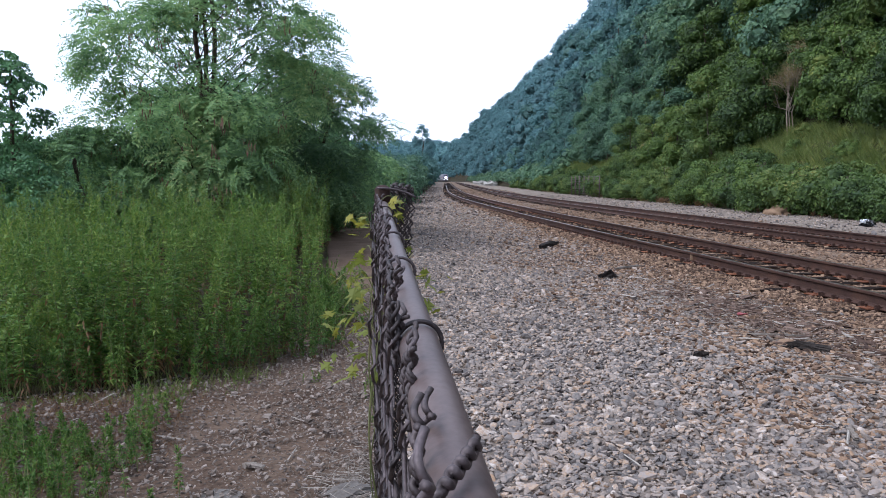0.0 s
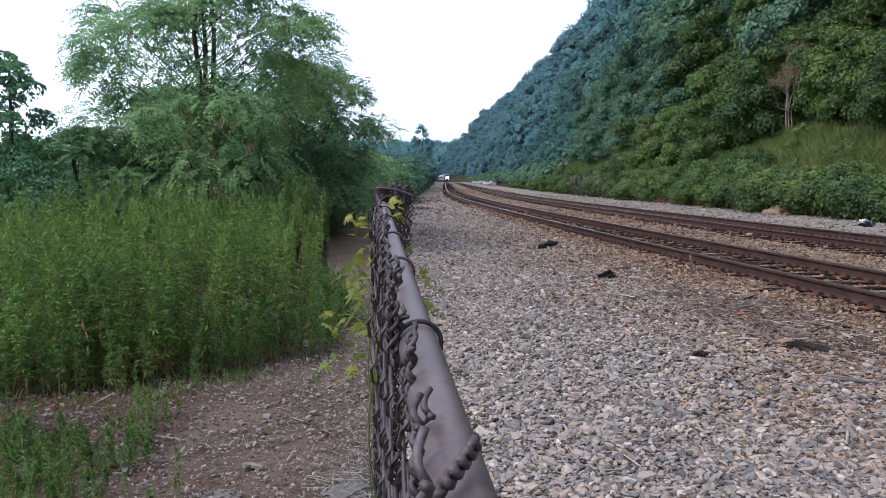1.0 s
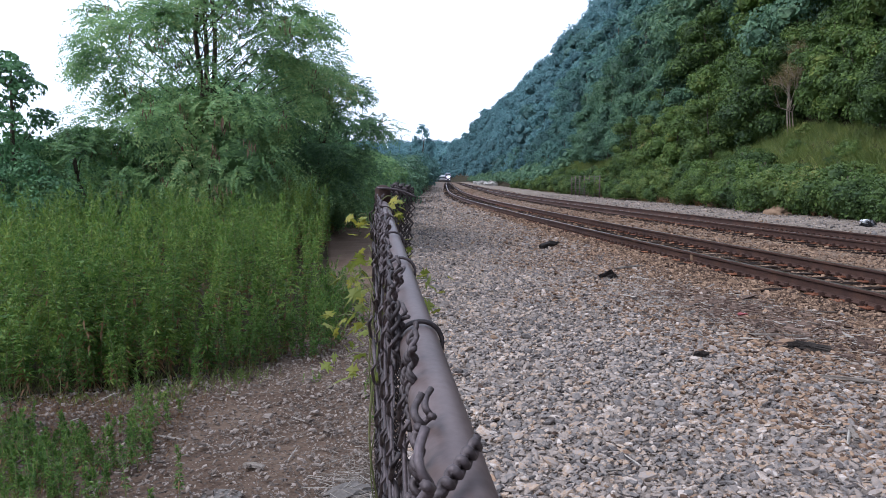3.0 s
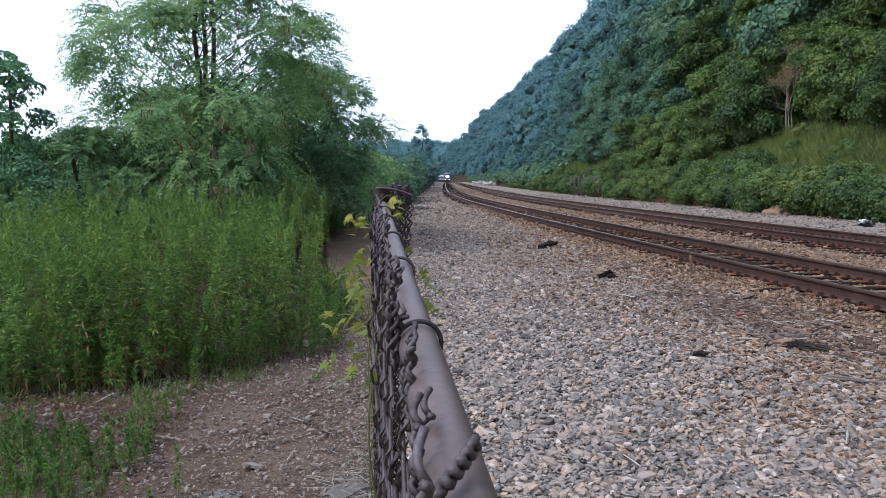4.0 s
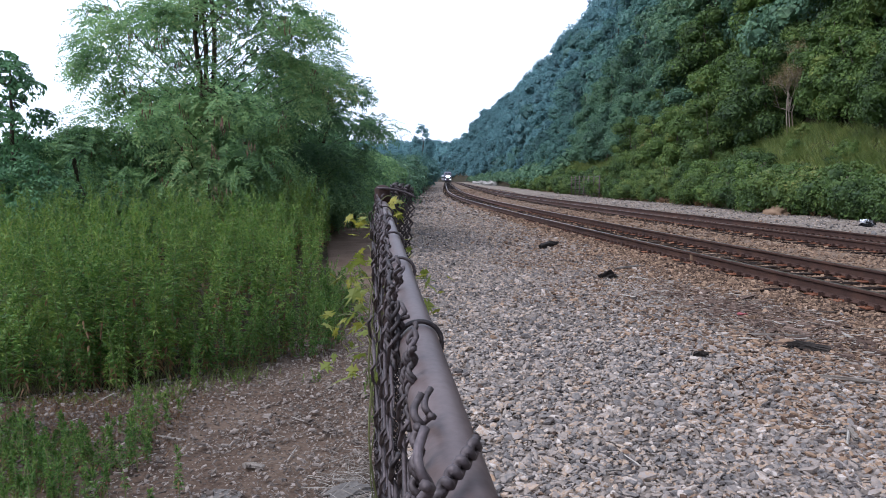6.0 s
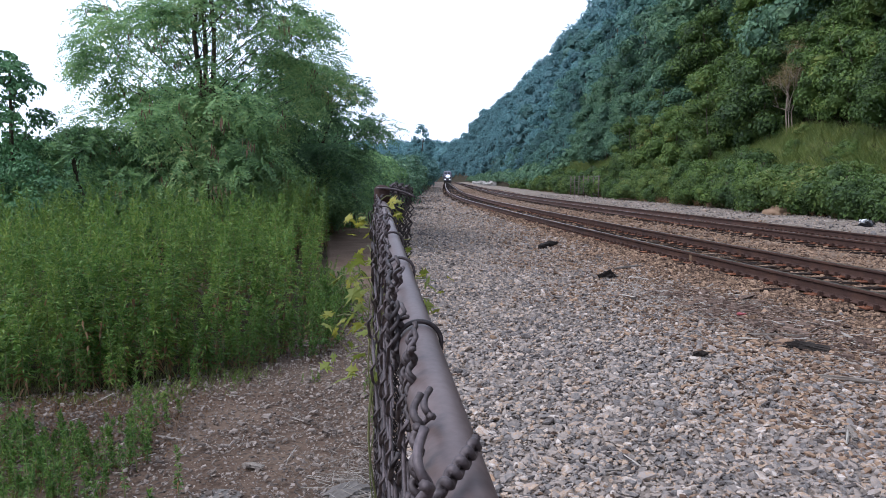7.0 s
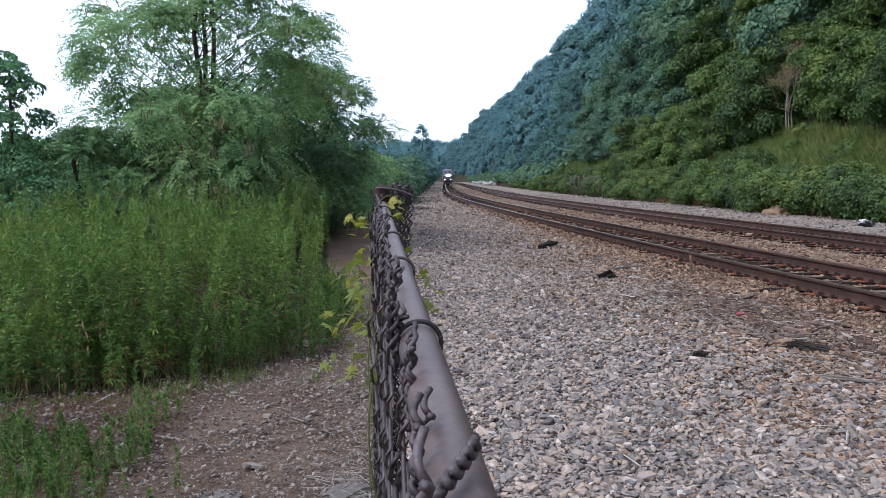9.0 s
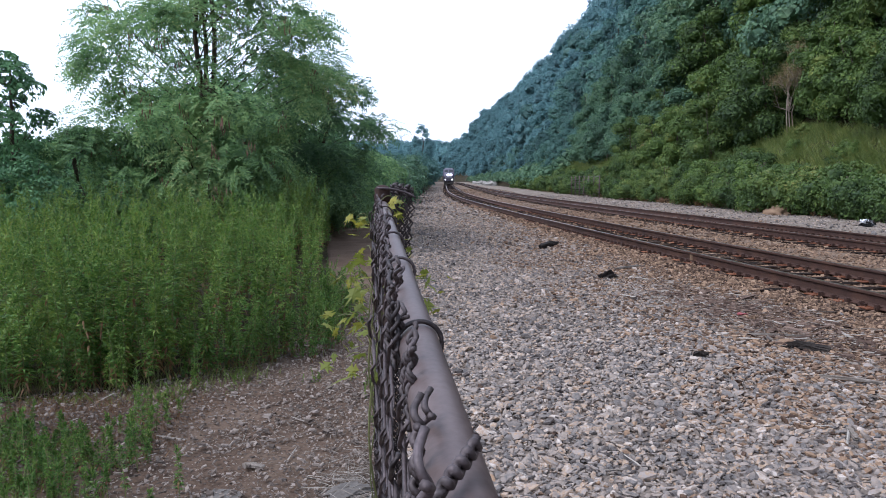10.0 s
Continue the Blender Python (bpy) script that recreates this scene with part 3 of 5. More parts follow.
def railway_track(first_off, label, rng, near_to, fixings_to):
    track = tagged(new("railway_track"), label, "railway track", "tracks", "structure")
    stops = np.concatenate([np.arange(-40, 120, 1.0), np.arange(120, 700, 4.0)])
    for o in (first_off, first_off + 1.507):
        hang("rail", rail_mesh(o, stops), track, "rusty steel rail with a worn bright head")
    ties, plate, anchor, spike = TIES, PLATE, ANCHOR, SPIKE
    mid = first_off + 0.7535
    arc0 = np.interp(-6, LINE_Y, LINE_A)
    rest = Bag()
    for k in range(700):
        y = float(np.interp(arc0 + 0.53 * k, LINE_A, LINE_Y))
        if y > 330:
            break
        x, yy, s = beside(y, mid)
        turn = -math.atan(s)
        m = Matrix.Translation((x + rng.normal(0, 0.03), yy + rng.normal(0, 0.02), 0.013)) @ Matrix.Rotation(turn + rng.normal(0, 0.012), 4, "Z")
        if y < near_to:
            hang("tie", ties[rng.integers(6)], track, m=m)
            if 2 < y < fixings_to:
                for o in (-0.7535, 0.7535):
                    pm = Matrix.Translation((x, yy, 0.018)) @ Matrix.Rotation(turn, 4, "Z") @ Matrix.Translation((o, 0, 0))
                    hang("tie_plate", plate, track, m=pm)
                    for side in (-1, 1):
                        hang("spike", spike, track, m=pm @ Matrix.Translation((side * 0.10, rng.choice([-0.05, 0.05]), 0.02)) @ Matrix.Rotation(0 if side < 0 else math.pi, 4, "Z"))
                        if y < fixings_to * 0.75:
                            hang("rail_anchor", anchor, track, m=pm @ Matrix.Translation((0, side * 0.135, 0.016)))
        else:
            b = np.array([(sx * 1.3, sy * 0.115, 0.0) for sx, sy in ((-1, -1), (1, -1), (1, 1), (-1, 1))] + [(sx * 1.3, sy * 0.115, -0.1) for sx, sy in ((-1, -1), (1, -1), (1, 1), (-1, 1))])
            M = np.array(m)
            rest.add(b @ M[:3, :3].T + M[:3, 3], np.array([(0, 1, 2, 3), (0, 4, 5, 1), (1, 5, 6, 2), (2, 6, 7, 3), (3, 7, 4, 0)]))
    tagged(hang("far_ties", mesh_of("far_ties", rest.verts(), rest.faces(), TIE_WOOD), track), kind="stuff")
    return track


trng = np.random.default_rng(5)
TIES, PLATE, ANCHOR, SPIKE = tie_meshes(trng), plate_mesh(), anchor_mesh(), spike_mesh()
railway_track(0.0, "rusty railway track on weathered wooden ties, ballasted", trng, 110, 46)
railway_track(4.82, "rusty railway track on weathered ties, below the wooded bank", trng, 90, 30)


# ---------- chain-link fence under the camera ----------
PIPE_A, PIPE_B = np.array((0.009, 0.397, 1.373)), np.array((-0.193, 2.381, 1.452))
PIPE_W = (PIPE_B - PIPE_A) / np.linalg.norm(PIPE_B - PIPE_A)


def on_pipe(d):
    """Point on the top rail's axis, d metres from the near reference."""
    return PIPE_A + PIPE_W * d


ACROSS = np.array((PIPE_W[1], -PIPE_W[0], 0))
ACROSS /= np.linalg.norm(ACROSS)
FENCE_END = 2.14


def chain_link_fence():
    rg = np.random.default_rng(3)
    fence = tagged(new("chain_link_fence"), "rusty brown chain-link fence with a pipe top rail", "fence")
    ds = np.linspace(-3.2, FENCE_END, 60)
    sag = np.stack([on_pipe(d) + np.array((0, 0, -0.004 * math.sin(d * 1.3))) for d in ds])
    v, q = tube(sag, 0.0205, 20)
    hang("top_rail", mesh_of("top_rail", v, q, PIPE, smooth=True), fence, "dull brown steel pipe")
    # terminal post with rusted cap and bands
    p = on_pipe(FENCE_END + 0.05)
    top = p[2] + 0.05
    v, q = tube([(p[0], p[1], z) for z in np.linspace(-0.1, top, 8)], 0.0245, 18)
    post = hang("post", mesh_of("post", v, q, PIPE, smooth=True), fence)
    zs = np.array([-0.035, -0.034, -0.012, -0.01, 0.004, 0.014, 0.02, 0.022])
    v, q = tube([(p[0], p[1], top + z) for z in zs], [0.0255, 0.029, 0.029, 0.0265, 0.029, 0.0235, 0.013, 0.003], 18)
    hang("post_cap", mesh_of("post_cap", v, q, CAP_RUST, smooth=True), post, "rusted domed cap")
    for z in (top - 0.045, top - 0.07, top - 0.33, top - 0.63, top - 0.93):
        v, q = tube([(p[0], p[1], z + dz) for dz in (-0.011, -0.01, 0.01, 0.011)], [0.0255, 0.028, 0.028, 0.0255], 18)
        hang("tension_band", mesh_of("tension_band", v, q, CAP_RUST), post)
    for d in (-0.86, -3.1):
        a = on_pipe(d)
        v, q = tube([(a[0], a[1], z) for z in np.linspace(-0.1, a[2] - 0.015, 6)], 0.024, 14)
        hang("post", mesh_of("post", v, q, PIPE, smooth=True), fence)
    # woven wires: each zigzags downwards, hooked into its neighbours
    pitch, step = 0.052, 0.026
    count = int((FENCE_END + 3.0) / pitch)
    rows = 50
    for k in range(count):
        d0 = FENCE_END - 0.02 - k * pitch
        top_k = on_pipe(d0)[2] + 0.012
        pts = []
        lean = 0.010 * math.sin(k * 0.7) + rg.normal(0, 0.003)
        for r in range(rows):
            z = top_k - r * step
            if z < 0.02:
                break
            side = 1 if r % 2 else -1
            dd = d0 + side * pitch * 0.27
            base = on_pipe(dd)
            for e in (-0.3, 0.3):
                out = -0.030 + side * e * 0.006 + lean * math.exp(-r * 0.15) + 0.006 * math.sin(z * 7 + k)
                pts.append((base[0] + ACROSS[0] * out, base[1] + ACROSS[1] * out, z - e * 0.012))
        v, q = tube(pts, 0.0019, 5)
        hang("wire", mesh_of("wire", v, q, WIRE, smooth=True), fence)
        # twisted ends of two wires, standing above the rail
        if k % 3 == 2:
            continue
        hgt, turns = rg.uniform(0.045, 0.085), rg.uniform(3.4, 4.8)
        base = on_pipe(d0 - pitch / 2)
        bend, fall = rg.normal(0, 0.011), abs(rg.normal(0, 0.003))
        bag = Bag()
        for ph in (0, math.pi):
            tw = []
            for i in range(44):
                t = i / 43
                z = base[2] - 0.022 + t * hgt * (1.1 if ph else 0.96)
                a = ph + t * 2 * math.pi * turns
                wide = 0.0025 + 0.011 * max(0, 0.16 - t) / 0.16
                out = -0.023 + lean * 0.5 + fall * t * t * 2 + wide * math.sin(a if t > 0.16 else ph + 0.16 * 2 * math.pi * 3.2)
                al = wide * math.cos(a if t > 0.16 else ph + 0.16 * 2 * math.pi * 3.2) + bend * t * t
                if t > 0.88:
                    al += (t - 0.88) * 0.12 * (1 if ph else -1)
                tw.append((base[0] + ACROSS[0] * out + PIPE_W[0] * al, base[1] + ACROSS[1] * out + PIPE_W[1] * al, z))
            v, q = tube(tw, 0.0024, 6)
            bag.add(v, q)
        hang("twisted_barb", mesh_of("twisted_barb", bag.verts(), bag.faces(), WIRE, smooth=True), fence)
    # tie wires round the rail, each with a twisted tail
    for d in (-0.55, 0.33, 0.77, 1.14, 1.53, 1.85):
        c = on_pipe(d)
        loop = []
        for i in range(26):
            a = math.radians(-150 + 285 * i / 25)
            r = 0.0232
            al = 0.016 * (i / 25 - 0.5) + 0.02 * max(0, i / 25 - 0.75) * -1
            loop.append(c + ACROSS * r * math.sin(-a) * -1 + np.array((0, 0, 1)) * r * math.cos(a) + PIPE_W * al)
        bag = Bag()
        v, q = tube(loop, 0.0026, 7)
        bag.add(v, q)
        for ph in (0, math.pi):
            tail = []
            for i in range(22):
                t = i / 21
                a = ph + t * 2 * math.pi * 1.9
                tail.append(c - ACROSS * (0.024 + 0.003 * math.sin(a)) + PIPE_W * (0.003 * math.cos(a) - 0.008) + np.array((0, 0, -0.005 + 0.05 * t)))
            v, q = tube(tail, 0.0023, 7)
            bag.add(v, q)
        hang("tie_wire", mesh_of("tie_wire", bag.verts(), bag.faces(), WIRE, smooth=True), fence, "dark twisted tie wire")
    # one broken tie whose twisted tail lies over the rail
    c = on_pipe(-0.05)
    bag = Bag()
    for ph in (0, math.pi):
        tail = []
        for i in range(44):
            t = i / 43
            a = ph + t * 2 * math.pi * 3.6
            r = 0.0036 * min(1, max(0.1, (t - 0.2) * 5))
            out = -0.026 + 0.036 * t
            tail.append(c + ACROSS * out + PIPE_W * (0.05 * t * t + r * math.cos(a)) + np.array((0, 0, math.sqrt(0.0295 ** 2 - out ** 2) + r * math.sin(a) + 0.004 * t)))
        v, q = tube(tail, 0.0026, 7)
        bag.add(v, q)
    hang("tie_wire", mesh_of("tie_wire", bag.verts(), bag.faces(), WIRE, smooth=True), fence, "broken tie wire with a twisted tail")
    # loose end of the mesh, folded round the post towards the track
    for k in range(14):
        u = 0.004 + k * 0.0056
        c = np.array((p[0], p[1], 0)) + ACROSS * (0.030 + u * 0.95) + PIPE_W * (0.03 - 0.25 * u + 0.02 * math.sin(k * 1.2))
        pts = []
        top_k = top + 0.004 - 0.16 * u
        for r in range(44):
            z = top_k - r * 0.026
            if z < 0.06:
                break
            shift = (0.010 if (r + k) % 2 else -0.010) + 0.003 * math.sin(r * 1.9 + k * 2.3)
            shrink = 1 - 0.3 * min(1, r / 20)
            e = np.array((p[0], p[1], 0)) + (c - np.array((p[0], p[1], 0))) * shrink + ACROSS * shift
            pts.append((e[0], e[1], z))
        v, q = tube(pts, 0.003, 5)
        hang("wire", mesh_of("wire", v, q, WIRE, smooth=True), fence)
        for b in range(2):
            tw = [(c[0] + 0.006 * math.sin(b * 3 + i * 1.1), c[1] + 0.006 * math.cos(b * 3 + i * 1.1), top_k - 0.01 + i * 0.0036) for i in range(9 + (k * 5) % 4)]
            v, q = tube(tw, 0.0024, 5)
            hang("twisted_barb", mesh_of("twisted_barb", v, q, WIRE, smooth=True), fence)
    rod = [np.array((p[0], p[1], top + 0.012)) + ACROSS * t + PIPE_W * (-0.03) + np.array((0, 0, -0.035 * (max(0, t) / 0.12) ** 2)) for t in np.linspace(-0.02, 0.115, 12)]
    v, q = tube(rod, 0.0034, 8)
    hang("tension_rod", mesh_of("tension_rod", v, q, WIRE, smooth=True), fence, "bent dark rod through the folded mesh")
    return fence


chain_link_fence()


# ---------- vine climbing through the mesh ----------
def lobed_leaf(rg, size):
    """Five-lobed leaf, cupped, with its stalk at the origin."""
    rim = [(0.0, 0.0)]
    for a, r in ((-150, 0.42), (-118, 0.3), (-75, 0.72), (-48, 0.42), (-32, 0.9), (-14, 0.52), (0, 1.0), (14, 0.52), (32, 0.9), (48, 0.42), (75, 0.72), (118, 0.3), (150, 0.42)):
        r *= rg.uniform(0.88, 1.1)
        rim.append((math.sin(math.radians(a)) * r * 0.62, math.cos(math.radians(a)) * r))
    v = [(x * size, y * size, size * (-0.22 * (x * x) - 0.12 * y * y + rg.normal(0, 0.02))) for x, y in rim] + [(0, 0.3 * size, 0.03 * size)]
    n = len(rim)
    f = np.array([(n, i, (i + 1) % n) for i in range(n)])
    return mesh_of("vine_leaf", np.array(v), f, VINE_LEAF)


def vine():
    rg = np.random.default_rng(17)
    plant = tagged(new("vine"), "yellowing vine with lobed leaves climbing through the fence mesh", "vine")
    kinds = [lobed_leaf(rg, s) for s in (0.022, 0.028, 0.034, 0.042)]
    stems = Bag()
    groups = VINE_CLUSTERS
    for x, y, z, n in groups:
        foot = on_pipe((y - PIPE_A[1]) * 1.0 + rg.normal(0, 0.03)) - ACROSS * 0.035
        foot[2] = z - 0.05
        end = np.array((x, y, z))
        t = np.linspace(0, 1, 6)[:, None]
        v, q = tube(foot + (end - foot) * t + np.array([0, 0, 0.03]) * np.sin(np.pi * t), 0.0013, 4)
        stems.add(v, q)
        for k in range(n + 2):
            p = end + rg.normal(0, 1, 3) * np.array([0.016, 0.035, 0.016])
            m = Matrix.Translation(p) @ Matrix.Rotation(rg.uniform(0, 6.28), 4, "Z") @ Matrix.Rotation(rg.normal(-0.5, 0.4), 4, "X") @ Matrix.Rotation(rg.normal(0, 0.4), 4, "Y")
            hang("vine_leaf", kinds[rg.integers(4)], plant, m=m)
    for d0 in (0.9, 1.35, 1.8):
        t = np.linspace(0, 1, 30)
        line = np.stack([on_pipe(d0 + 0.12 * math.sin(5 * u)) - ACROSS * (0.04 + 0.012 * math.sin(17 * u)) for u in t])
        line[:, 2] = 1.36 * t
        v, q = tube(line, 0.002, 5)
        stems.add(v, q)
    hang("stem", mesh_of("stem", stems.verts(), stems.faces(), WEED_STEM), plant)


VINE_CLUSTERS = [(-0.262, 2.250, 1.439, 4), (-0.240, 2.200, 1.409, 3), (-0.207, 1.950, 1.368, 2), (-0.244, 1.700, 1.325, 4), (-0.203, 1.650, 1.338, 4), (-0.178, 1.600, 1.314, 3), (-0.232, 1.600, 1.251, 2), (-0.191, 1.550, 1.266, 3), (-0.174, 1.500, 1.240, 2), (-0.201, 1.500, 1.184, 2),
                 (-0.172, 1.450, 1.233, 2), (-0.155, 1.400, 1.177, 1), (-0.053, 1.750, 1.319, 2), (-0.019, 1.800, 1.301, 1), (-0.029, 1.700, 1.270, 3), (-0.110, 2.100, 1.362, 1), (-0.148, 2.300, 1.491, 2), (-0.143, 2.280, 1.456, 2), (-0.147, 2.200, 1.412, 1)]
vine()


# ---------- plants ----------
def broad_leaves(centres, radius, per, size, rng, flat=0.7, droop=0.2, shell=0.6):
    """Clumps of leaves round points: an uneven cloud, leaves facing outward and up."""
    n = len(centres) * per
    c = np.repeat(centres, per, 0)
    r = np.repeat(np.broadcast_to(radius, (len(centres),)), per)
    out = unit(rng.normal(0, 1, (n, 3)) + np.array([0, 0, 0.45]))
    p = c + out * (r * rng.uniform(shell, 1, n))[:, None] * np.array([1, 1, flat])
    way = unit(out * 0.8 + rng.normal(0, 0.6, (n, 3)) + np.array([0, 0, -0.15]))
    L = size * rng.uniform(0.65, 1.25, n)
    return leaves(p, way, L, L * rng.uniform(0.55, 0.85, n), rng, droop, up=out * 0.6 + np.array([0, 0, 0.9]))


def ico(level):
    b = bmesh.new()
    bmesh.ops.create_icosphere(b, subdivisions=level, radius=1)
    v, f = np.array([p.co[:] for p in b.verts]), np.array([[p.index for p in t.verts] for t in b.faces])
    b.free()
    return v, f


ICO = {k: ico(k) for k in (1, 2)}


def lumps(d, phase):
    """Lobed unevenness over directions d, different for each phase."""
    a = np.sin(3.1 * d[..., 0] + phase[..., 0]) * np.cos(2.7 * d[..., 1] + phase[..., 1]) + np.sin(3.7 * d[..., 2] + 2.3 * d[..., 0] + phase[..., 2])
    b = np.sin(7.3 * d[..., 0] + phase[..., 1]) * np.sin(6.7 * d[..., 1] + phase[..., 2]) * np.cos(6.1 * d[..., 2] + phase[..., 0])
    return 0.11 * a + 0.13 * b


def foliage(centres, radii, axis, per, size, rng, flat=0.8, level=1, inner=0.66, loose=0.4):
    """Leafy boughs: for each centre a lumpy dark heart under a shingled coat of leaves that face outward and up.
    Gives vertices, leaf quads and heart triangles."""
    m = len(centres)
    radii = np.broadcast_to(radii, (m,))
    phase = rng.uniform(0, 6.28, (m, 3))
    count = np.maximum(6, (per * (radii / radii.mean()) ** 2).astype(int))
    idx = np.repeat(np.arange(m), count)
    n = len(idx)
    away = unit(centres - axis)
    out = unit(rng.normal(0, 1, (n, 3)) + away[idx] * 0.45 + np.array([0, 0, 0.35]))
    reach = radii[idx] * (1 + lumps(out, phase[idx])) * rng.uniform(0.78, 1.1, n)
    p = centres[idx] + out * reach[:, None] * np.array([1, 1, flat])
    nrm = unit(out + np.array([0, 0, 0.3]) + rng.normal(0, loose, (n, 3)))
    way = unit(np.cross(nrm, rng.normal(0, 1, (n, 3))) + out * 0.25 - np.array([0, 0, 0.35]))
    L = size * rng.uniform(0.65, 1.3, n)
    v, q = leaves(p - way * L[:, None] * 0.4, way, L, L * rng.uniform(0.5, 0.8, n), rng, 0.12, up=nrm * 1.4)
    if not inner:
        return v, q, np.zeros((0, 3), np.int32)
    hv, hf = ICO[level]
    w = hv[None] * (1 + lumps(np.broadcast_to(hv, (m, *hv.shape)), phase[:, None])[..., None])
    w = centres[:, None] + w * (radii * inner)[:, None, None] * np.array([1, 1, flat])
    t = (hf[None] + (np.arange(m) * len(hv))[:, None, None]).reshape(-1, 3) + len(v)
    return np.concatenate([v, w.reshape(-1, 3)]), q, t


def boughs_of(rng, H, R, base, count, bough_r, lean=(0, 0), stems=1, inmost=0.6):
    """Trunk, limbs and the centres and sizes of the boughs of one crown, spiralling up an egg-shaped outline."""
    bag, cs, rs = Bag(), [], []
    t9 = np.linspace(0, 1, 9)
    trunks = []
    for k in range(stems):
        a = rng.uniform(0, 6.28)
        o = R * 0.35 if stems > 1 else 0.0
        wob = rng.normal(0, 0.012 * H, (9, 2)).cumsum(0)
        line = np.stack([(math.cos(a) * o + lean[0]) * t9 ** 1.3 + wob[:, 0] - wob[0, 0], (math.sin(a) * o + lean[1]) * t9 ** 1.3 + wob[:, 1] - wob[0, 1], t9 * H * 0.92], 1)
        v, q = tube(line, 0.016 * H / math.sqrt(stems) * (1 - 0.88 * t9) + 0.012, 7)
        bag.add(v, q), trunks.append(line)
    turn = rng.uniform(0, 6.28)
    for i in range(count):
        u = (i + 0.5) / count
        r = bough_r * rng.uniform(0.65, 1.25) * (1.1 - 0.35 * u)
        rad = max(0.0, R * math.sin(math.pi * (0.2 + 0.74 * u)) ** 0.75 * rng.uniform(inmost, 1.08) - r * 0.45)
        a = turn + i * 2.4 + rng.normal(0, 0.3)
        h = base + r * 0.6 + (H - base - bough_r) * u + rng.normal(0, 0.03 * H)
        trunk = trunks[i % stems]
        f = max(0.1, min(0.92, h / H - 0.2 * rad / R)) * 8
        s0 = trunk[int(f)] + (trunk[min(8, int(f) + 1)] - trunk[int(f)]) * (f % 1)
        e = np.array((math.cos(a) * rad + lean[0] * u, math.sin(a) * rad + lean[1] * u, h))
        t = np.linspace(0, 1, 5)[:, None]
        limb = s0 + (e - s0) * t + np.array([0, 0, 1.0]) * (0.08 * rad * np.sin(np.pi * t)) + rng.normal(0, 0.03 * R, (5, 3)) * t * (1 - t) * 2
        v, q = tube(limb, np.linspace(0.0036 * H * (1 - u * 0.6), 0.005, 5), 3)
        bag.add(v, q), cs.append(limb[-1]), rs.append(r)
    return bag, np.array(cs), np.array(rs)


def sprays(starts, ways, pairs, length, leaflet, rng, droop=0.35, face=np.array([0, 0, 1.0])):
    """Feather-like compound leaves: pairs of leaflets along drooping stalks."""
    n = len(starts)
    ways = unit(ways)
    t = np.linspace(0.12, 1, pairs)
    L = length * rng.uniform(0.7, 1.25, n)
    mid = starts[:, None] + ways[:, None] * (L[:, None] * t)[..., None] - np.array([0, 0, 1.0]) * (droop * L[:, None] * t ** 2)[..., None]
    side = unit(np.cross(ways, face + rng.normal(0, 0.35, (n, 3))))
    pts, way = [], []
    for sgn in (-1, 1):
        pts.append(mid.reshape(-1, 3))
        way.append((sgn * side[:, None] + 0.45 * ways[:, None] + rng.normal(0, 0.18, (n, pairs, 3))).reshape(-1, 3))
    pts, way = np.concatenate(pts), np.concatenate(way)
    l = leaflet * rng.uniform(0.75, 1.2, len(pts))
    return leaves(pts, way, l, l * 0.42, rng, 0.1, up=np.concatenate([np.repeat(np.broadcast_to(face, (n, 3)), pairs, 0)] * 2) * 1.2)


def tree_parts(seed, H, R, base, boughs, per, size, bough_r, mat, stems=1, lean=(0, 0), bark=None, flat=0.8, level=1, inner=0.66):
    rg = np.random.default_rng(seed)
    bag, cs, rs = boughs_of(rg, H, R, base, boughs, bough_r, lean, stems)
    v, q, t = foliage(cs, rs, np.array([lean[0] / 2, lean[1] / 2, H * 0.4]), per, size, rg, flat, level, inner)
    return mesh_of("trunk", bag.verts(), bag.faces(), bark or BARK, smooth=True), mesh_of("crown", v, [q, t] if len(t) else q, [mat, mat])


def tree(parts, label, m, category="tree", group="", name="tree"):
    t = tagged(new(name), label, category, group)
    t.matrix_basis = m
    hang("trunk", parts[0], t)
    hang("crown", parts[1], t)
    return t


def at(x, y, turn=0.0, size=1.0, sink=0.05):
    z = float(hill(np.array(x), np.array(y))) - sink
    return Matrix.Translation((x, y, z)) @ Matrix.Rotation(turn, 4, "Z") @ Matrix.Diagonal((size, size, size, 1))


def pod_bunch(rg):
    n = 9
    k = rg.normal(0, 0.07, (n, 3))
    v, q = leaves(k, np.array([0, 0, -1.0]) + rg.normal(0, 0.2, (n, 3)), rg.uniform(0.12, 0.22, n), 0.026, rg, 0, up=np.array([1.0, 0, 0]))
    return mesh_of("seed_pod", v, q, POD)


PODS = [pod_bunch(np.random.default_rng(300 + i)) for i in range(5)]


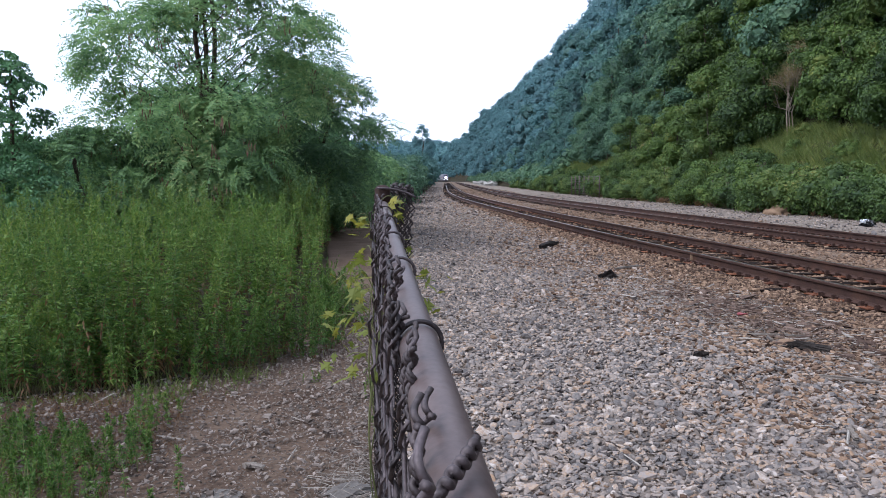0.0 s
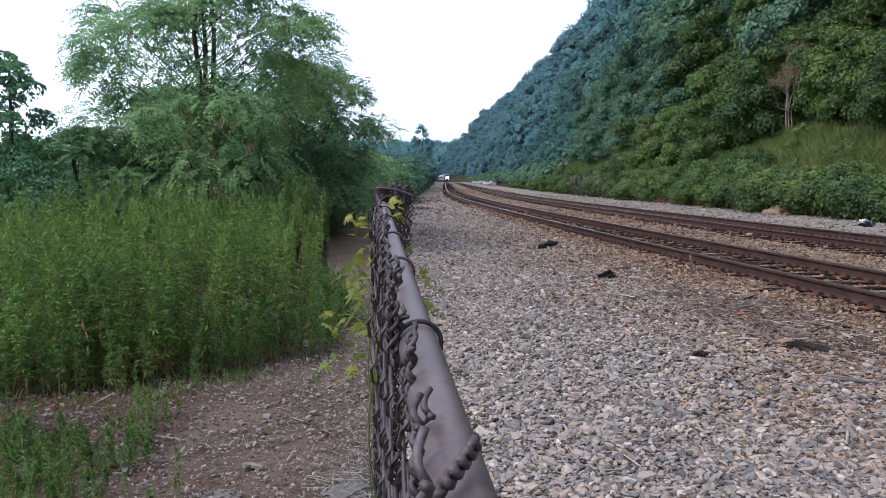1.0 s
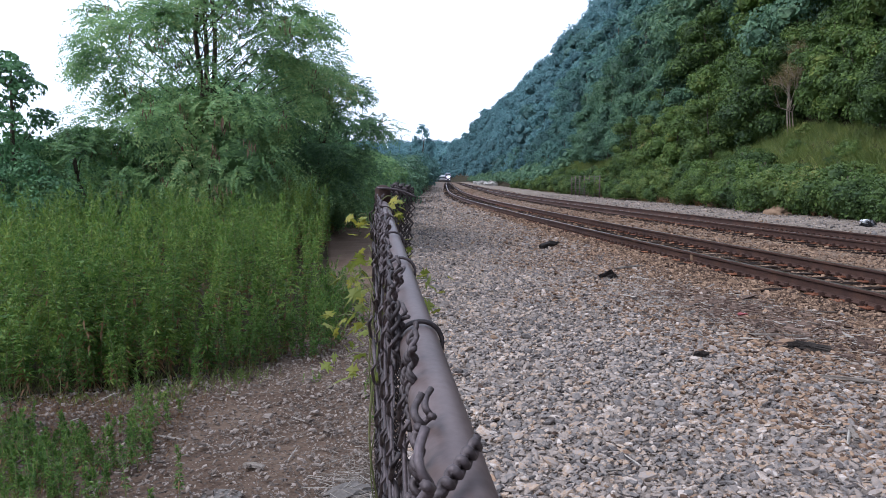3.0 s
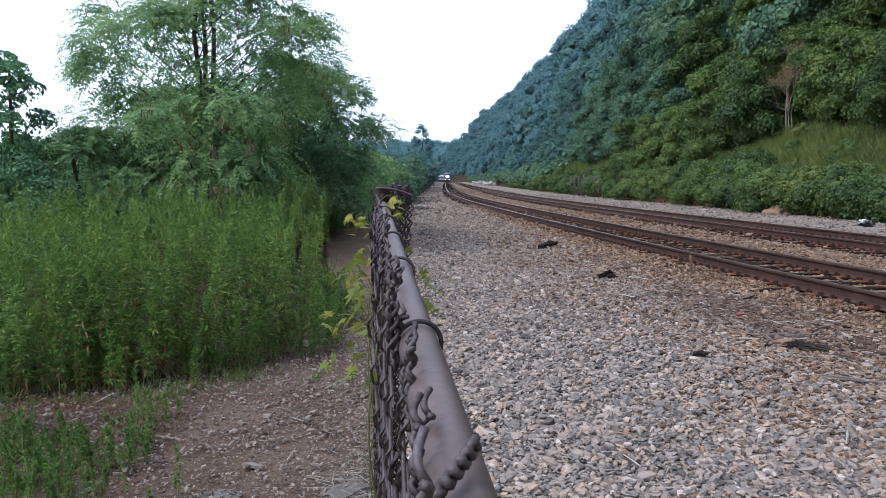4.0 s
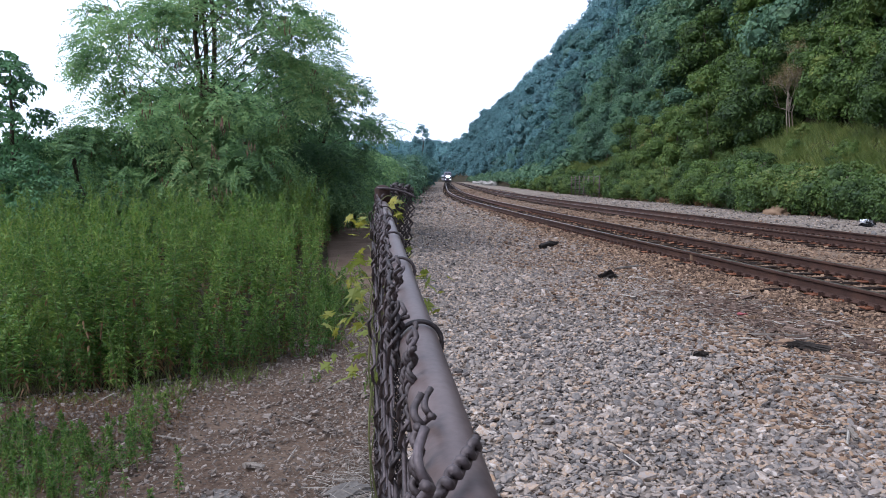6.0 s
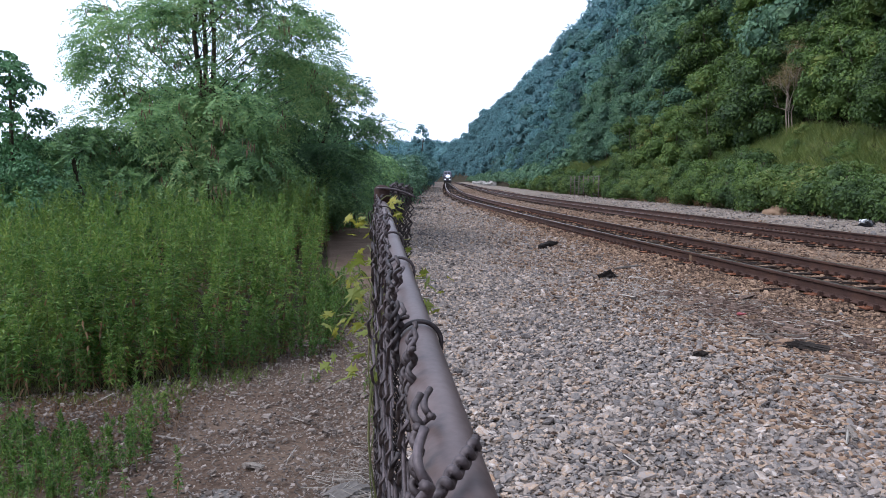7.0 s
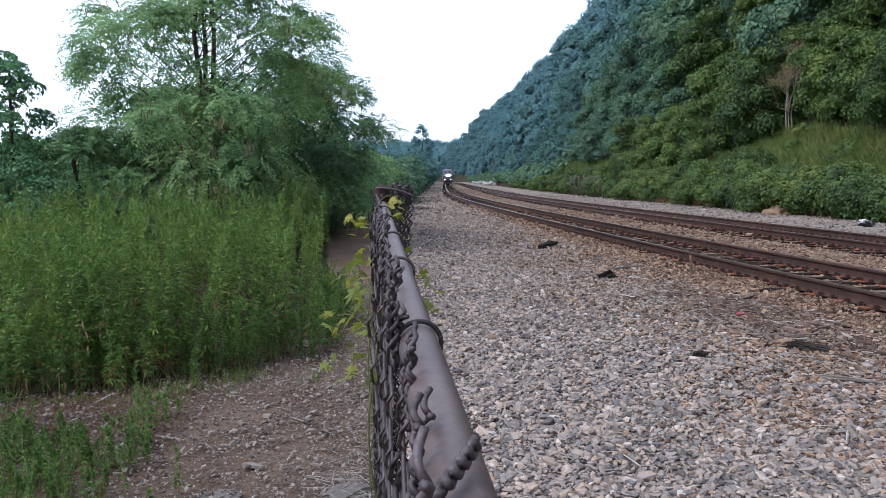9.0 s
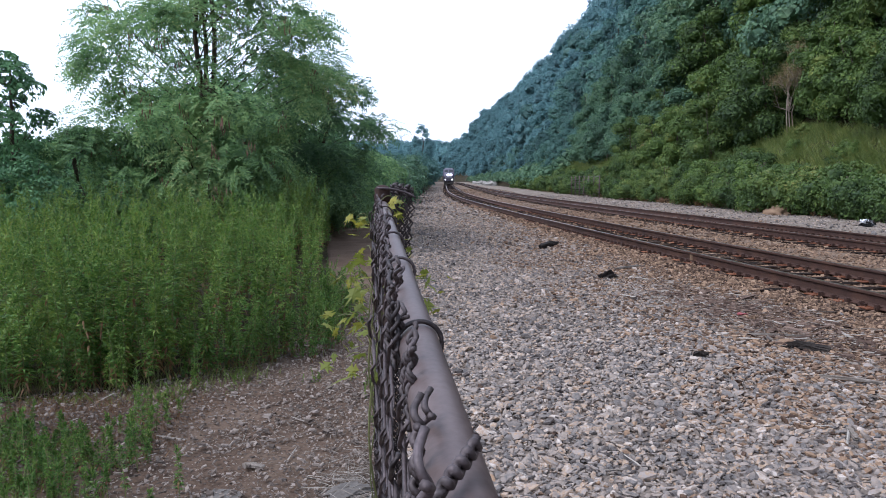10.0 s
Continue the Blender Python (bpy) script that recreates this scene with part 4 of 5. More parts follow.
# honey locust with brown pods
def locust(seed, H, R, base, boughs, per, m, label, stems=3, lean=(0, 0), pods=60, leaflet=0.088, bough_r=0.8, heart=0.42):
    rg = np.random.default_rng(seed)
    bag, cs, rs = boughs_of(rg, H, R, base, boughs, bough_r, lean, stems, 0.32)
    idx = np.repeat(np.arange(len(cs)), per)
    n = len(idx)
    idx = idx[(cs[idx, 2] < 0.6 * H) | (rg.uniform(0, 1, n) < 0.88)]
    n = len(idx)
    away = unit(cs - np.array([0, 0, H * 0.4]))
    out = unit(rg.normal(0, 1, (n, 3)) + away[idx] * 0.7 + np.array([0, 0, 0.3]))
    st = cs[idx] + out * (rs[idx] * rg.uniform(0.45, 1.0, n))[:, None] * np.array([1.15, 1.15, 0.6])
    ways = unit(out * np.array([1, 1, 0.5]) + away[idx] * 0.5 + rg.normal(0, 0.35, (n, 3)))
    v, q = sprays(st, ways, 6, 0.3, leaflet, rg, 0.5, out * 0.9 + np.array([0, 0, 0.7]))
    low = (cs[:, 2] < H * heart) & (np.hypot(cs[:, 0], cs[:, 1]) < 0.66 * R)
    hv, hq, ht = foliage(cs[low] - away[low] * 0.15, rs[low] * 0.85, np.array([0, 0, H * 0.4]), 200, 0.1, rg, 0.7, 2, 0.5)
    t = tagged(new("locust_tree"), label, "tree")
    t.matrix_basis = m
    hang("trunk", mesh_of("trunk", bag.verts(), bag.faces(), BARK, smooth=True), t)
    hang("crown", mesh_of("crown", np.concatenate([v, hv]), [np.concatenate([q, hq + len(v)]), ht + len(v)], [LOCUST_LEAF, LOCUST_LEAF]), t)
    front = np.flatnonzero(cs[:, 1] < 0.5 * R)
    for k in range(pods):
        i = front[rg.integers(0, len(front))]
        e = cs[i] + unit(np.array([rg.normal(0, 0.7), -1.0, rg.normal(0, 0.4)])) * rs[i] * rg.uniform(0.9, 1.15)
        tagged(hang("seed_pod", PODS[rg.integers(len(PODS))], t, "cluster of dry brown pods"), kind="stuff").matrix_basis = (Matrix.Translation(e) @ Matrix.Rotation(rg.uniform(0, 6.28), 4, "Z"))
    return t


locust(21, 7.9, 2.65, 0.4, 100, 100, at(-5.05, 16.0), "feathery locust tree with hanging brown pods, behind the weeds", lean=(0.35, 0), pods=120)
locust(22, 4.9, 2.4, 0.3, 62, 95, at(-3.75, 20.5), "smaller locust tree with drooping feathery foliage", stems=2, pods=24, heart=0.2)
locust(23, 2.8, 1.5, 0.2, 26, 85, at(-7.2, 15.2), "low locust tree among tall weeds", stems=2, pods=8, bough_r=0.55)
shrubs = [tree_parts(40 + i, 3.4, 1.9, 0.1, 30, 260, 0.12, 0.62, [DARK_LEAF, LOCUST_LEAF][i], stems=3, inner=0.0) for i in range(2)]
dark_tree = tree_parts(44, 4.2, 0.8, 1.0, 30, 130, 0.1, 0.32, DARK_LEAF, inner=0.0)
tree(dark_tree, "slim dark broad-leaved tree standing behind the weeds", at(-8.5, 14.6, 0.4))
for i, (x, y, s, a) in enumerate([(-9.3, 15.5, 0.74, 0.5), (-7.9, 13.6, 0.62, 2.0), (-11.5, 17.0, 0.7, 1.0), (-6.2, 20.5, 1.25, 3.0), (-3.0, 24.5, 0.75, 5.0), (-4.6, 27, 1.15, 0.4), (-9.0, 19.0, 0.8, 2.6), (-7.5, 24, 1.5, 0.9), (-11, 23, 0.85, 1.9), (-14, 25, 1.0, 2.9), (-3.6, 31, 0.9, 2.2), (-5.6, 33, 1.2, 1.2), (-3.4, 37, 0.9, 4.2)]):
    tree(shrubs[1 if x > -5 else 0], "green leafy shrub at the back of the weed patch", at(x, y, a, s), "shrub", "shrubs behind the weeds", "shrub")


# tall weeds
def weed_edge(y):
    return np.interp(y, [4.3, 4.9, 5.3, 5.9, 6.6, 7.6, 9, 12, 16, 22], [-5.5, -4.0, -2.45, -1.6, -1.2, -1.2, -1.45, -2.0, -2.6, -3.3]) + 0.1 * np.sin(y * 5)


def weeds(name, spots, seed, label, leaf_size=1.0):
    """Upright stalks: fans of narrow leaves, feathery rising tops, withered leaves low down; each spot is x, y, height, fullness and a lean."""
    rg = np.random.default_rng(seed)
    stem, green, dry = Bag(), Bag(), Bag()
    for x, y, H, full, *tip in spots:
        lean = np.array(tip) if tip else rg.normal(0, 0.1 * H, 2)
        z0 = float(hill(np.array(x), np.array(y))) - 0.03

        def along(u):
            return np.stack([x + lean[0] * u ** 2, y + lean[1] * u ** 2, z0 + H * u], 1)

        v, q = tube(along(np.linspace(0, 1, 5)), np.linspace(0.0042, 0.001, 5), 3)
        stem.add(v, q)
        k = int(80 * full)
        u = 0.2 + 0.75 * rg.uniform(0, 1, k) ** 0.8
        base = along(u)
        ang = np.arange(k) * 2.4 + rg.uniform(0, 6.28)
        rise = -0.12 + 1.0 * u ** 2 + rg.normal(0, 0.2, k)
        length = (0.095 * (1 - 0.68 * u)) * rg.uniform(0.7, 1.3, k) * leaf_size * min(1.0, 0.45 + H / 1.8)
        for da, f in ((0, 1.0), (0.62, 0.72), (-0.62, 0.72)):
            way = np.stack([np.cos(ang + da), np.sin(ang + da), rise], 1)
            start = base + unit(way) * (length * 0.15)[:, None]
            v, q = leaves(start, way, length * f * 1.15, length * 0.25, rg, 0.2)
            green.add(v, q)
        # feathery top: short rising branchlets set with small blades
        b = int(11 * full) + 2
        u = 0.58 + 0.4 * rg.uniform(0, 1, b)
        base, ang = along(u), rg.uniform(0, 6.28, b)
        way = unit(np.stack([np.cos(ang) * 0.55, np.sin(ang) * 0.55, np.ones(b)], 1))
        length = (0.26 - 0.2 * u) * leaf_size * min(1.0, H)
        for f in np.linspace(0.15, 1, 6):
            d = unit(way * 0.9 + rg.normal(0, 0.45, (b, 3)))
            v, q = leaves(base + way * (length * f)[:, None], d, 0.042 * leaf_size * rg.uniform(0.7, 1.3, b), 0.011 * leaf_size, rg, 0.05)
            green.add(v, q)
        w = int(9 * full)
        u = 0.08 + 0.4 * rg.uniform(0, 1, w)
        ang = rg.uniform(0, 6.28, w)
        v, q = leaves(along(u), np.stack([np.cos(ang), np.sin(ang), np.full(w, -0.8)], 1), 0.07 * leaf_size, 0.018 * leaf_size, rg, 0.4)
        dry.add(v, q)
    v = np.concatenate([stem.verts(), green.verts(), dry.verts()])
    patch = new(name, mesh_of(name, v, [stem.faces(), green.faces() + stem.n, dry.faces() + stem.n + green.n], [WEED_STEM, WEED_LEAF, DRY_LEAF]))
    return tagged(patch, label, "weeds", kind="stuff")


wrg = np.random.default_rng(8)
spots = []
for (y0, y1, dens, full) in ((4.6, 7.0, 27, 1.0), (7.0, 10.5, 14, 0.85), (10.5, 15.5, 6, 0.7)):
    x = wrg.uniform(-11, -0.9, int(10.1 * (y1 - y0) * dens))
    y = wrg.uniform(y0, y1, len(x))
    keep = (x < weed_edge(y)) & (np.abs(x) < 0.64 * y + 0.8)
    for a, b in zip(x[keep], y[keep]):
        if b < 7.2 and swell(np.array(a), np.array(b), 0.22, 4.0) < -0.15 and wrg.uniform(0, 1) < 0.85:
            continue
        H = 1.2 * wrg.uniform(0.72, 1.12) + 0.1 * math.sin(a * 2.1 + b) + 0.03 * max(0, b - 6)
        if wrg.uniform(0, 1) < 0.16:
            H += wrg.uniform(0.1, 0.28)
        if weed_edge(b) - a < 0.3:
            H *= wrg.uniform(0.55, 1.0)
        spots.append((a, b, H, full))
for y in wrg.uniform(14, 25, 150):
    x = float(weed_edge(y)) - abs(wrg.normal(0, 0.5))
    spots.append((x, y, wrg.uniform(0.7, 1.7), 0.9))
for y in wrg.uniform(5.0, 6.8, 230):
    x = float(weed_edge(y)) - wrg.uniform(0.05, 2.6)
    if abs(x) < 0.64 * y + 0.6:
        spots.append((x, y, wrg.uniform(0.25, 0.6), 0.6))
spots += [(-2.75 - 0.05 * k, 4.15 + 0.09 * k, 1.36 - 0.13 * k, 0.8, 0.3 + 0.02 * k, 0.05) for k in range(5)]
weeds("weed_patch", spots, 9, "dense patch of tall green mugwort weeds beside the path")
spots = [(wrg.normal(-1.95, 0.33), wrg.normal(3.45, 0.3), wrg.uniform(0.16, 0.44), 0.6) for _ in range(22)]
spots += [(wrg.uniform(-3.1, -2.3), wrg.uniform(3.3, 4.1), wrg.uniform(0.2, 0.5), 0.6) for _ in range(18)]
spots += [(-1.86, 4.35, 0.42, 0.8), (-1.8, 4.3, 0.36, 0.8), (-2.65, 4.4, 0.5, 0.9)]

spots += [(wrg.uniform(-2.7, -1.62), wrg.uniform(3.35, 4.25), wrg.uniform(0.08, 0.28), 0.6) for _ in range(120)]
spots += [(wrg.normal(-1.85, 0.12), wrg.normal(4.55, 0.2), wrg.uniform(0.1, 0.28), 0.5) for _ in range(14)]
weeds("low_weeds", spots, 10, "low green weeds sprouting at the edge of the dirt", 0.58)
spots = [(float(weed_edge(y)) + wrg.normal(0.05, 0.12), y, wrg.uniform(0.15, 0.62), 0.6) for y in wrg.uniform(4.9, 9.5, 170)]
weeds("edge_weeds", spots, 12, "short leafy weeds hanging over the edge of the path", 0.75)
spots = [(gx + wrg.normal(0, 0.04), gy + wrg.normal(0, 0.04), wrg.uniform(0.05, 0.16), 0.35) for gx, gy in ((-0.55, 5.5), (-0.42, 4.9), (-0.5, 5.1), (-0.4, 4.6), (-1.0, 5.6), (-1.9, 5.2), (-1.6, 5.5)) for _ in range(6)]
weeds("path_weeds", spots, 11, "tiny green weeds growing at the foot of the fence", 0.35)


# the wooded hill
hrng = np.random.default_rng(77)
HILL_TREES = [tree_parts(60 + i, 9.5, 3.5, 0.6, 17, 300, 0.3, 1.35, [HILL_LEAF, BUSH_LEAF, HILL_LEAF, HILL_LEAF][i], stems=1 + i % 2, level=2) for i in range(4)]
# These two sets carry the painted haze in their leaves.
FAR_TREES = [tree_parts(160 + i, 10.5, 3.8, 0.6, 16, 110, 0.5, 1.5, FAR_HAZE_LEAF) for i in range(4)]
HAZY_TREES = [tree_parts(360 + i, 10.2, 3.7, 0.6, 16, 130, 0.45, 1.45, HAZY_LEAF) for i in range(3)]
# Leaves here are part way to the far haze tint.
MID_TREES = [tree_parts(260 + i, 10, 3.6, 0.6, 17, 250, 0.31, 1.4, MID_HAZE_LEAF) for i in range(4)]


def plant_hill():
    placed = []
    y = 14.0
    tries = 0
    while len(placed) < 240 and tries < 9000:
        tries += 1
        yy = 26 + 165 * hrng.uniform(0, 1) ** 1.25
        o = (19.0 if yy < 44 else 16.0) + 48 * hrng.uniform(0, 1) ** 1.15
        x, y2, s = beside(yy, o)
        if x > 0.63 * y2 + 3:
            continue
        if any((x - a) ** 2 + (y2 - b) ** 2 < (2.7 + 0.014 * y2) ** 2 for a, b in placed):
            continue
        placed.append((x, y2))
        # Farther trees get leaves with more haze blue in the colour.
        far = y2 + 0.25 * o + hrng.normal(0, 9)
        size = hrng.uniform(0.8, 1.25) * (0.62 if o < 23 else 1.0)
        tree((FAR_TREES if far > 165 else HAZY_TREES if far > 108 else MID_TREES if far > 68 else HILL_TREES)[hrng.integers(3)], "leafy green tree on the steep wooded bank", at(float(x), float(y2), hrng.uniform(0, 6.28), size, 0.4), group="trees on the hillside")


plant_hill()
for k in range(26):
    yy = 30 + 26 * k / 26
    x, y2, s = beside(yy, 19.2 + (2.4 if k % 2 else 0) + hrng.uniform(0, 1.2))
    if abs(x / y2 - 0.464) < 0.035 and y2 < 46:
        continue
    tree(HILL_TREES[hrng.integers(4)], "young leafy tree at the edge of the hillside wood", at(float(x), float(y2), hrng.uniform(0, 6.28), hrng.uniform(0.42, 0.62), 0.3), group="trees on the hillside")


def far_woods(name, points, heights, radii, per, size, mat, label, seed, clumps=9):
    """Distant trees that stand too close to tell apart: crowns in one mesh."""
    rg = np.random.default_rng(seed)
    cs, rs = [], []
    for (x, y), h, r in zip(points, heights, radii):
        z = float(hill(np.array(x), np.array(y)))
        k = clumps
        a, u = rg.uniform(0, 6.28, k), rg.uniform(0.1, 1, k)
        out = r * 0.75 * np.sqrt(1 - (u * 0.92) ** 2)
        cs.append(np.stack([x + np.cos(a) * out, y + np.sin(a) * out, z + h * (0.2 + 0.75 * u)], 1))
        rs.append(np.full(k, r * 0.46) * rg.uniform(0.75, 1.15, k))
    cs = np.concatenate(cs)
    v, q, t = foliage(cs, np.concatenate(rs), cs - np.array([0, 0.3, 1.0]), per, size, rg, 0.85, inner=0.6)
    return tagged(new(name, mesh_of(name, v, [q, t], [mat, mat])), label, "woods", kind="stuff")


near_wood, far_wood = ([], [], []), ([], [], [])
for _ in range(560):
    yy = hrng.uniform(95, 900)
    o = 15 + 62 * hrng.uniform(0, 1)
    if yy < 128 or (yy < 190 and o < 40):
        continue
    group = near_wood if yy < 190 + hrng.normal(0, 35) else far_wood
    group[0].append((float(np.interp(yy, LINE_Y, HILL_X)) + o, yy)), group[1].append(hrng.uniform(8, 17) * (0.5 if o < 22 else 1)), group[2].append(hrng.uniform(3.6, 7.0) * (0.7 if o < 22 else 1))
# Both hillside woods have distance haze mixed into their leaf colour.
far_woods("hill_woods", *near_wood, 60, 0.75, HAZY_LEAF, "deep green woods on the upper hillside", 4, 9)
far_woods("hill_woods", *far_wood, 44, 0.95, FAR_HAZE_LEAF, "blue green woods covering the far hillside", 5, 9)
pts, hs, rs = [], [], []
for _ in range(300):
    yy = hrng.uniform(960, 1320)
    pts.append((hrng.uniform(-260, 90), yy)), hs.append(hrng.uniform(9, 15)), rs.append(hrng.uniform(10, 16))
# Ridge crowns: blue of the haze is in the leaf material.
far_woods("ridge_woods", pts, hs, rs, 14, 3.2, FAR_HAZE_LEAF, "woods on the farthest ridge, leaves tinted blue for haze", 15)
pts, hs, rs = [], [], []
for _ in range(260):
    yy = 105 + 330 * hrng.uniform(0, 1) ** 1.3
    x = float(np.interp(yy, LINE_Y, HILL_X)) + 13.4 + abs(hrng.normal(0, 2.2))
    pts.append((x, yy)), hs.append(hrng.uniform(1.2, 2.6)), rs.append(hrng.uniform(1.2, 2.0))
# Brush in the mid-distance green, slight haze tint included in the colour.
far_woods("bank_brush", pts, hs, rs, 16, 0.4, MID_HAZE_LEAF, "green brush along the foot of the far bank", 16)
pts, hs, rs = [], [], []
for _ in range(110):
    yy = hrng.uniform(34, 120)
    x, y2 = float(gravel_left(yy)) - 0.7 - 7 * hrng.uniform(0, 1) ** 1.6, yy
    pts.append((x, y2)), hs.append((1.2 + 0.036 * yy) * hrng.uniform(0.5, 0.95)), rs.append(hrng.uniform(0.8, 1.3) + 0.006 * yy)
# Same mid-distance leaf colour, with its slight painted haze.
far_woods("path_brush", pts, hs, rs, 110, 0.17, MID_HAZE_LEAF, "green brush and small trees beyond the path", 17)
pts, hs, rs = [], [], []
for _ in range(240):
    yy = 90 + 330 * hrng.uniform(0, 1) ** 1.2
    x, y2 = float(gravel_left(yy)) - 0.8 - 18 * hrng.uniform(0, 1) ** 1.8, yy
    pts.append((x, y2)), hs.append((1.2 + 0.036 * min(yy, 230)) * hrng.uniform(0.6, 1.0)), rs.append(hrng.uniform(1.4, 2.6) + 0.004 * yy)
# Bluish haze tint sits in the colour of these woods too.
far_woods("riverside_woods", pts, hs, rs, 50, 0.42, HAZY_LEAF, "low woods along the far side of the path, haze tinted green", 6)
# Crown in the haze-blue leaf colour, as it stands far away.
tall = tree_parts(72, 15.5, 3.4, 3.0, 26, 70, 0.45, 1.3, FAR_HAZE_LEAF, stems=2, inner=0.6)
tree(tall, "tall slender tree rising over the far woods", at(-6.0, 205, 0.3, 1.08))
tree(tall, "tall slender tree rising over the far woods", at(-8.6, 214, 2.3, 0.8))

# brush at the foot of the bank
BUSHES = [tree_parts(80 + i, 1.9, 1.4, 0.0, 16, 150, 0.13, 0.54, [BUSH_LEAF, HILL_LEAF, BUSH_LEAF, HILL_LEAF][i], stems=3) for i in range(4)]
for k in range(150):
    yy = 17 + 125 * (k / 150) ** 1.4 + hrng.uniform(-0.8, 0.8)
    o = 12.75 + (abs(hrng.normal(0, 0.6)) if k % 3 else hrng.uniform(0.6, 2.2 if yy < 62 else 6))
    x, y2, s = beside(yy, o)
    if abs(x / y2 - 0.464) < 0.05 and o > 15 and y2 < 47:
        continue
    tree(BUSHES[hrng.integers(4)], "tangled green bramble bush at the foot of the bank", at(float(x), float(y2), hrng.uniform(0, 6.28), hrng.uniform(0.6, 1.15)), "bush", "bushes along the bank", "bush")

for k in range(60):
    x, y2, s = beside(hrng.uniform(48, 85), hrng.uniform(19, 30))
    if abs(x / y2 - 0.464) < 0.05 and y2 < 47:
        continue
    tree(BUSHES[hrng.integers(4)], "broad green bush under the trees on the slope", at(float(x), float(y2), hrng.uniform(0, 6.28), hrng.uniform(1.2, 1.9)), "bush", "bushes along the bank", "bush")


for k in range(44):
    x, y2, s = beside(hrng.uniform(24, 62), hrng.uniform(14.2, 18.5))
    tree(BUSHES[hrng.integers(4)], "small scrubby bush in the grass of the bank", at(float(x), float(y2), hrng.uniform(0, 6.28), hrng.uniform(0.3, 0.62)), "bush", "bushes along the bank", "bush")


def grass_area(name, spots, height, per, rg, label, mat=None, width=0.012):
    b, wy, L = [], [], []
    for x, y, s in spots:
        n = per
        a = rg.uniform(0, 6.28, n)
        z = float(hill(np.array(x), np.array(y))) - 0.03
        b.append(np.stack([x + rg.normal(0, 0.07, n) * s, y + rg.normal(0, 0.07, n) * s, np.full(n, z)], 1))
        wy.append(np.stack([np.cos(a) * 0.45, np.sin(a) * 0.45, np.ones(n)], 1))
        L.append(height * s * rg.uniform(0.5, 1.2, n))
    v, q = leaves(np.concatenate(b), np.concatenate(wy), np.concatenate(L), width, rg, 0.25, up=np.array([1.0, 0.3, 0]))
    return tagged(new(name, mesh_of(name, v, q, mat or GRASS)), label, "grass", kind="stuff")


grg = np.random.default_rng(31)
spots = []
for _ in range(4600):
    yy = 14 + 110 * grg.uniform(0, 1) ** 1.7
    o = 13.2 + 6.2 * grg.uniform(0, 1) ** 0.7
    x, y2, s = beside(yy, o)
    spots.append((float(x), float(y2), 1 + 0.01 * yy))
grass_area("bank_grass", spots, 0.75, 24, grg, "long yellow green grass and weeds on the bank", width=0.022)
spots = []
for _ in range(500):
    x, y2, s = beside(16 + 90 * grg.uniform(0, 1) ** 1.6, 12.7 + abs(grg.normal(0, 0.5)))
    spots.append((float(x), float(y2), grg.uniform(0.6, 1.6)))
grass_area("dry_brush", spots, 0.5, 14, grg, "dry brown stems and leaves at the foot of the brush", DRY_LEAF, 0.03)
spots = [(x, y, s) for x, y, s in zip(grg.uniform(-4.2, -1.3, 700), grg.uniform(2.6, 5.9, 700), grg.uniform(0.6, 1.3, 700)) if x < np.interp(y, [2.6, 3.3, 4.2, 5, 6], [-1.55, -1.55, -1.9, -1.7, -1.3]) and (y > 4.95 or y < 4.2) and grg.uniform(0, 1) < 0.6]
grass_area("path_grass", spots, 0.16, 22, grg, "short green grass at the edge of the path", width=0.008)


# bare pale sapling on the bank
def bare_sapling(x, y, H):
    rg = np.random.default_rng(12)
    bag, tips = Bag(), []

    def grow(p, d, L, r, depth):
        t = np.linspace(0, 1, 4)[:, None]
        line = p + d * L * t + rg.normal(0, 0.03 * L, (4, 3)) * t
        v, q = tube(line, np.linspace(r, r * 0.6, 4), 4)
        bag.add(v, q)
        tips.append(line[-1])
        if depth:
            for _ in range(3):
                grow(line[int(rg.integers(2, 4))], unit(d + rg.normal(0, 0.38, 3) + np.array([0, 0, 0.25])), L * rg.uniform(0.5, 0.72), r * 0.6, depth - 1)

    for k in range(3):
        grow(np.array([0.12 * (k - 1), 0, 0.0]), unit(np.array([0.07 * (k - 1), 0.03, 1.0])), H * 0.42, 0.05, 4)
    s = tagged(new("bare_sapling"), "half dead pale-barked sapling with thin brown leaves", "tree")
    s.matrix_basis = at(x, y)
    hang("trunk", mesh_of("trunk", bag.verts(), bag.faces(), PALE_BARK, smooth=True), s)
    e = np.array(tips)
    e = e[e[:, 2] > H * 0.5]
    v, q = broad_leaves(e, 0.5, 9, 0.085, rg, shell=0.2)
    hang("crown", mesh_of("crown", v, q, SERE_LEAF), s, "sparse dry brown leaves")


bare_sapling(20.9, 45.0, 5.5)

spots = [(x, y, s) for x, y, s in zip(grg.uniform(-3.0, -1.6, 620), grg.uniform(4.15, 5.2, 620), grg.uniform(0.5, 1.3, 620))]
grass_area("dry_grass", spots, 0.07, 9, grg, "thin dry brown grass on the dirt", DRY_LEAF, 0.006)


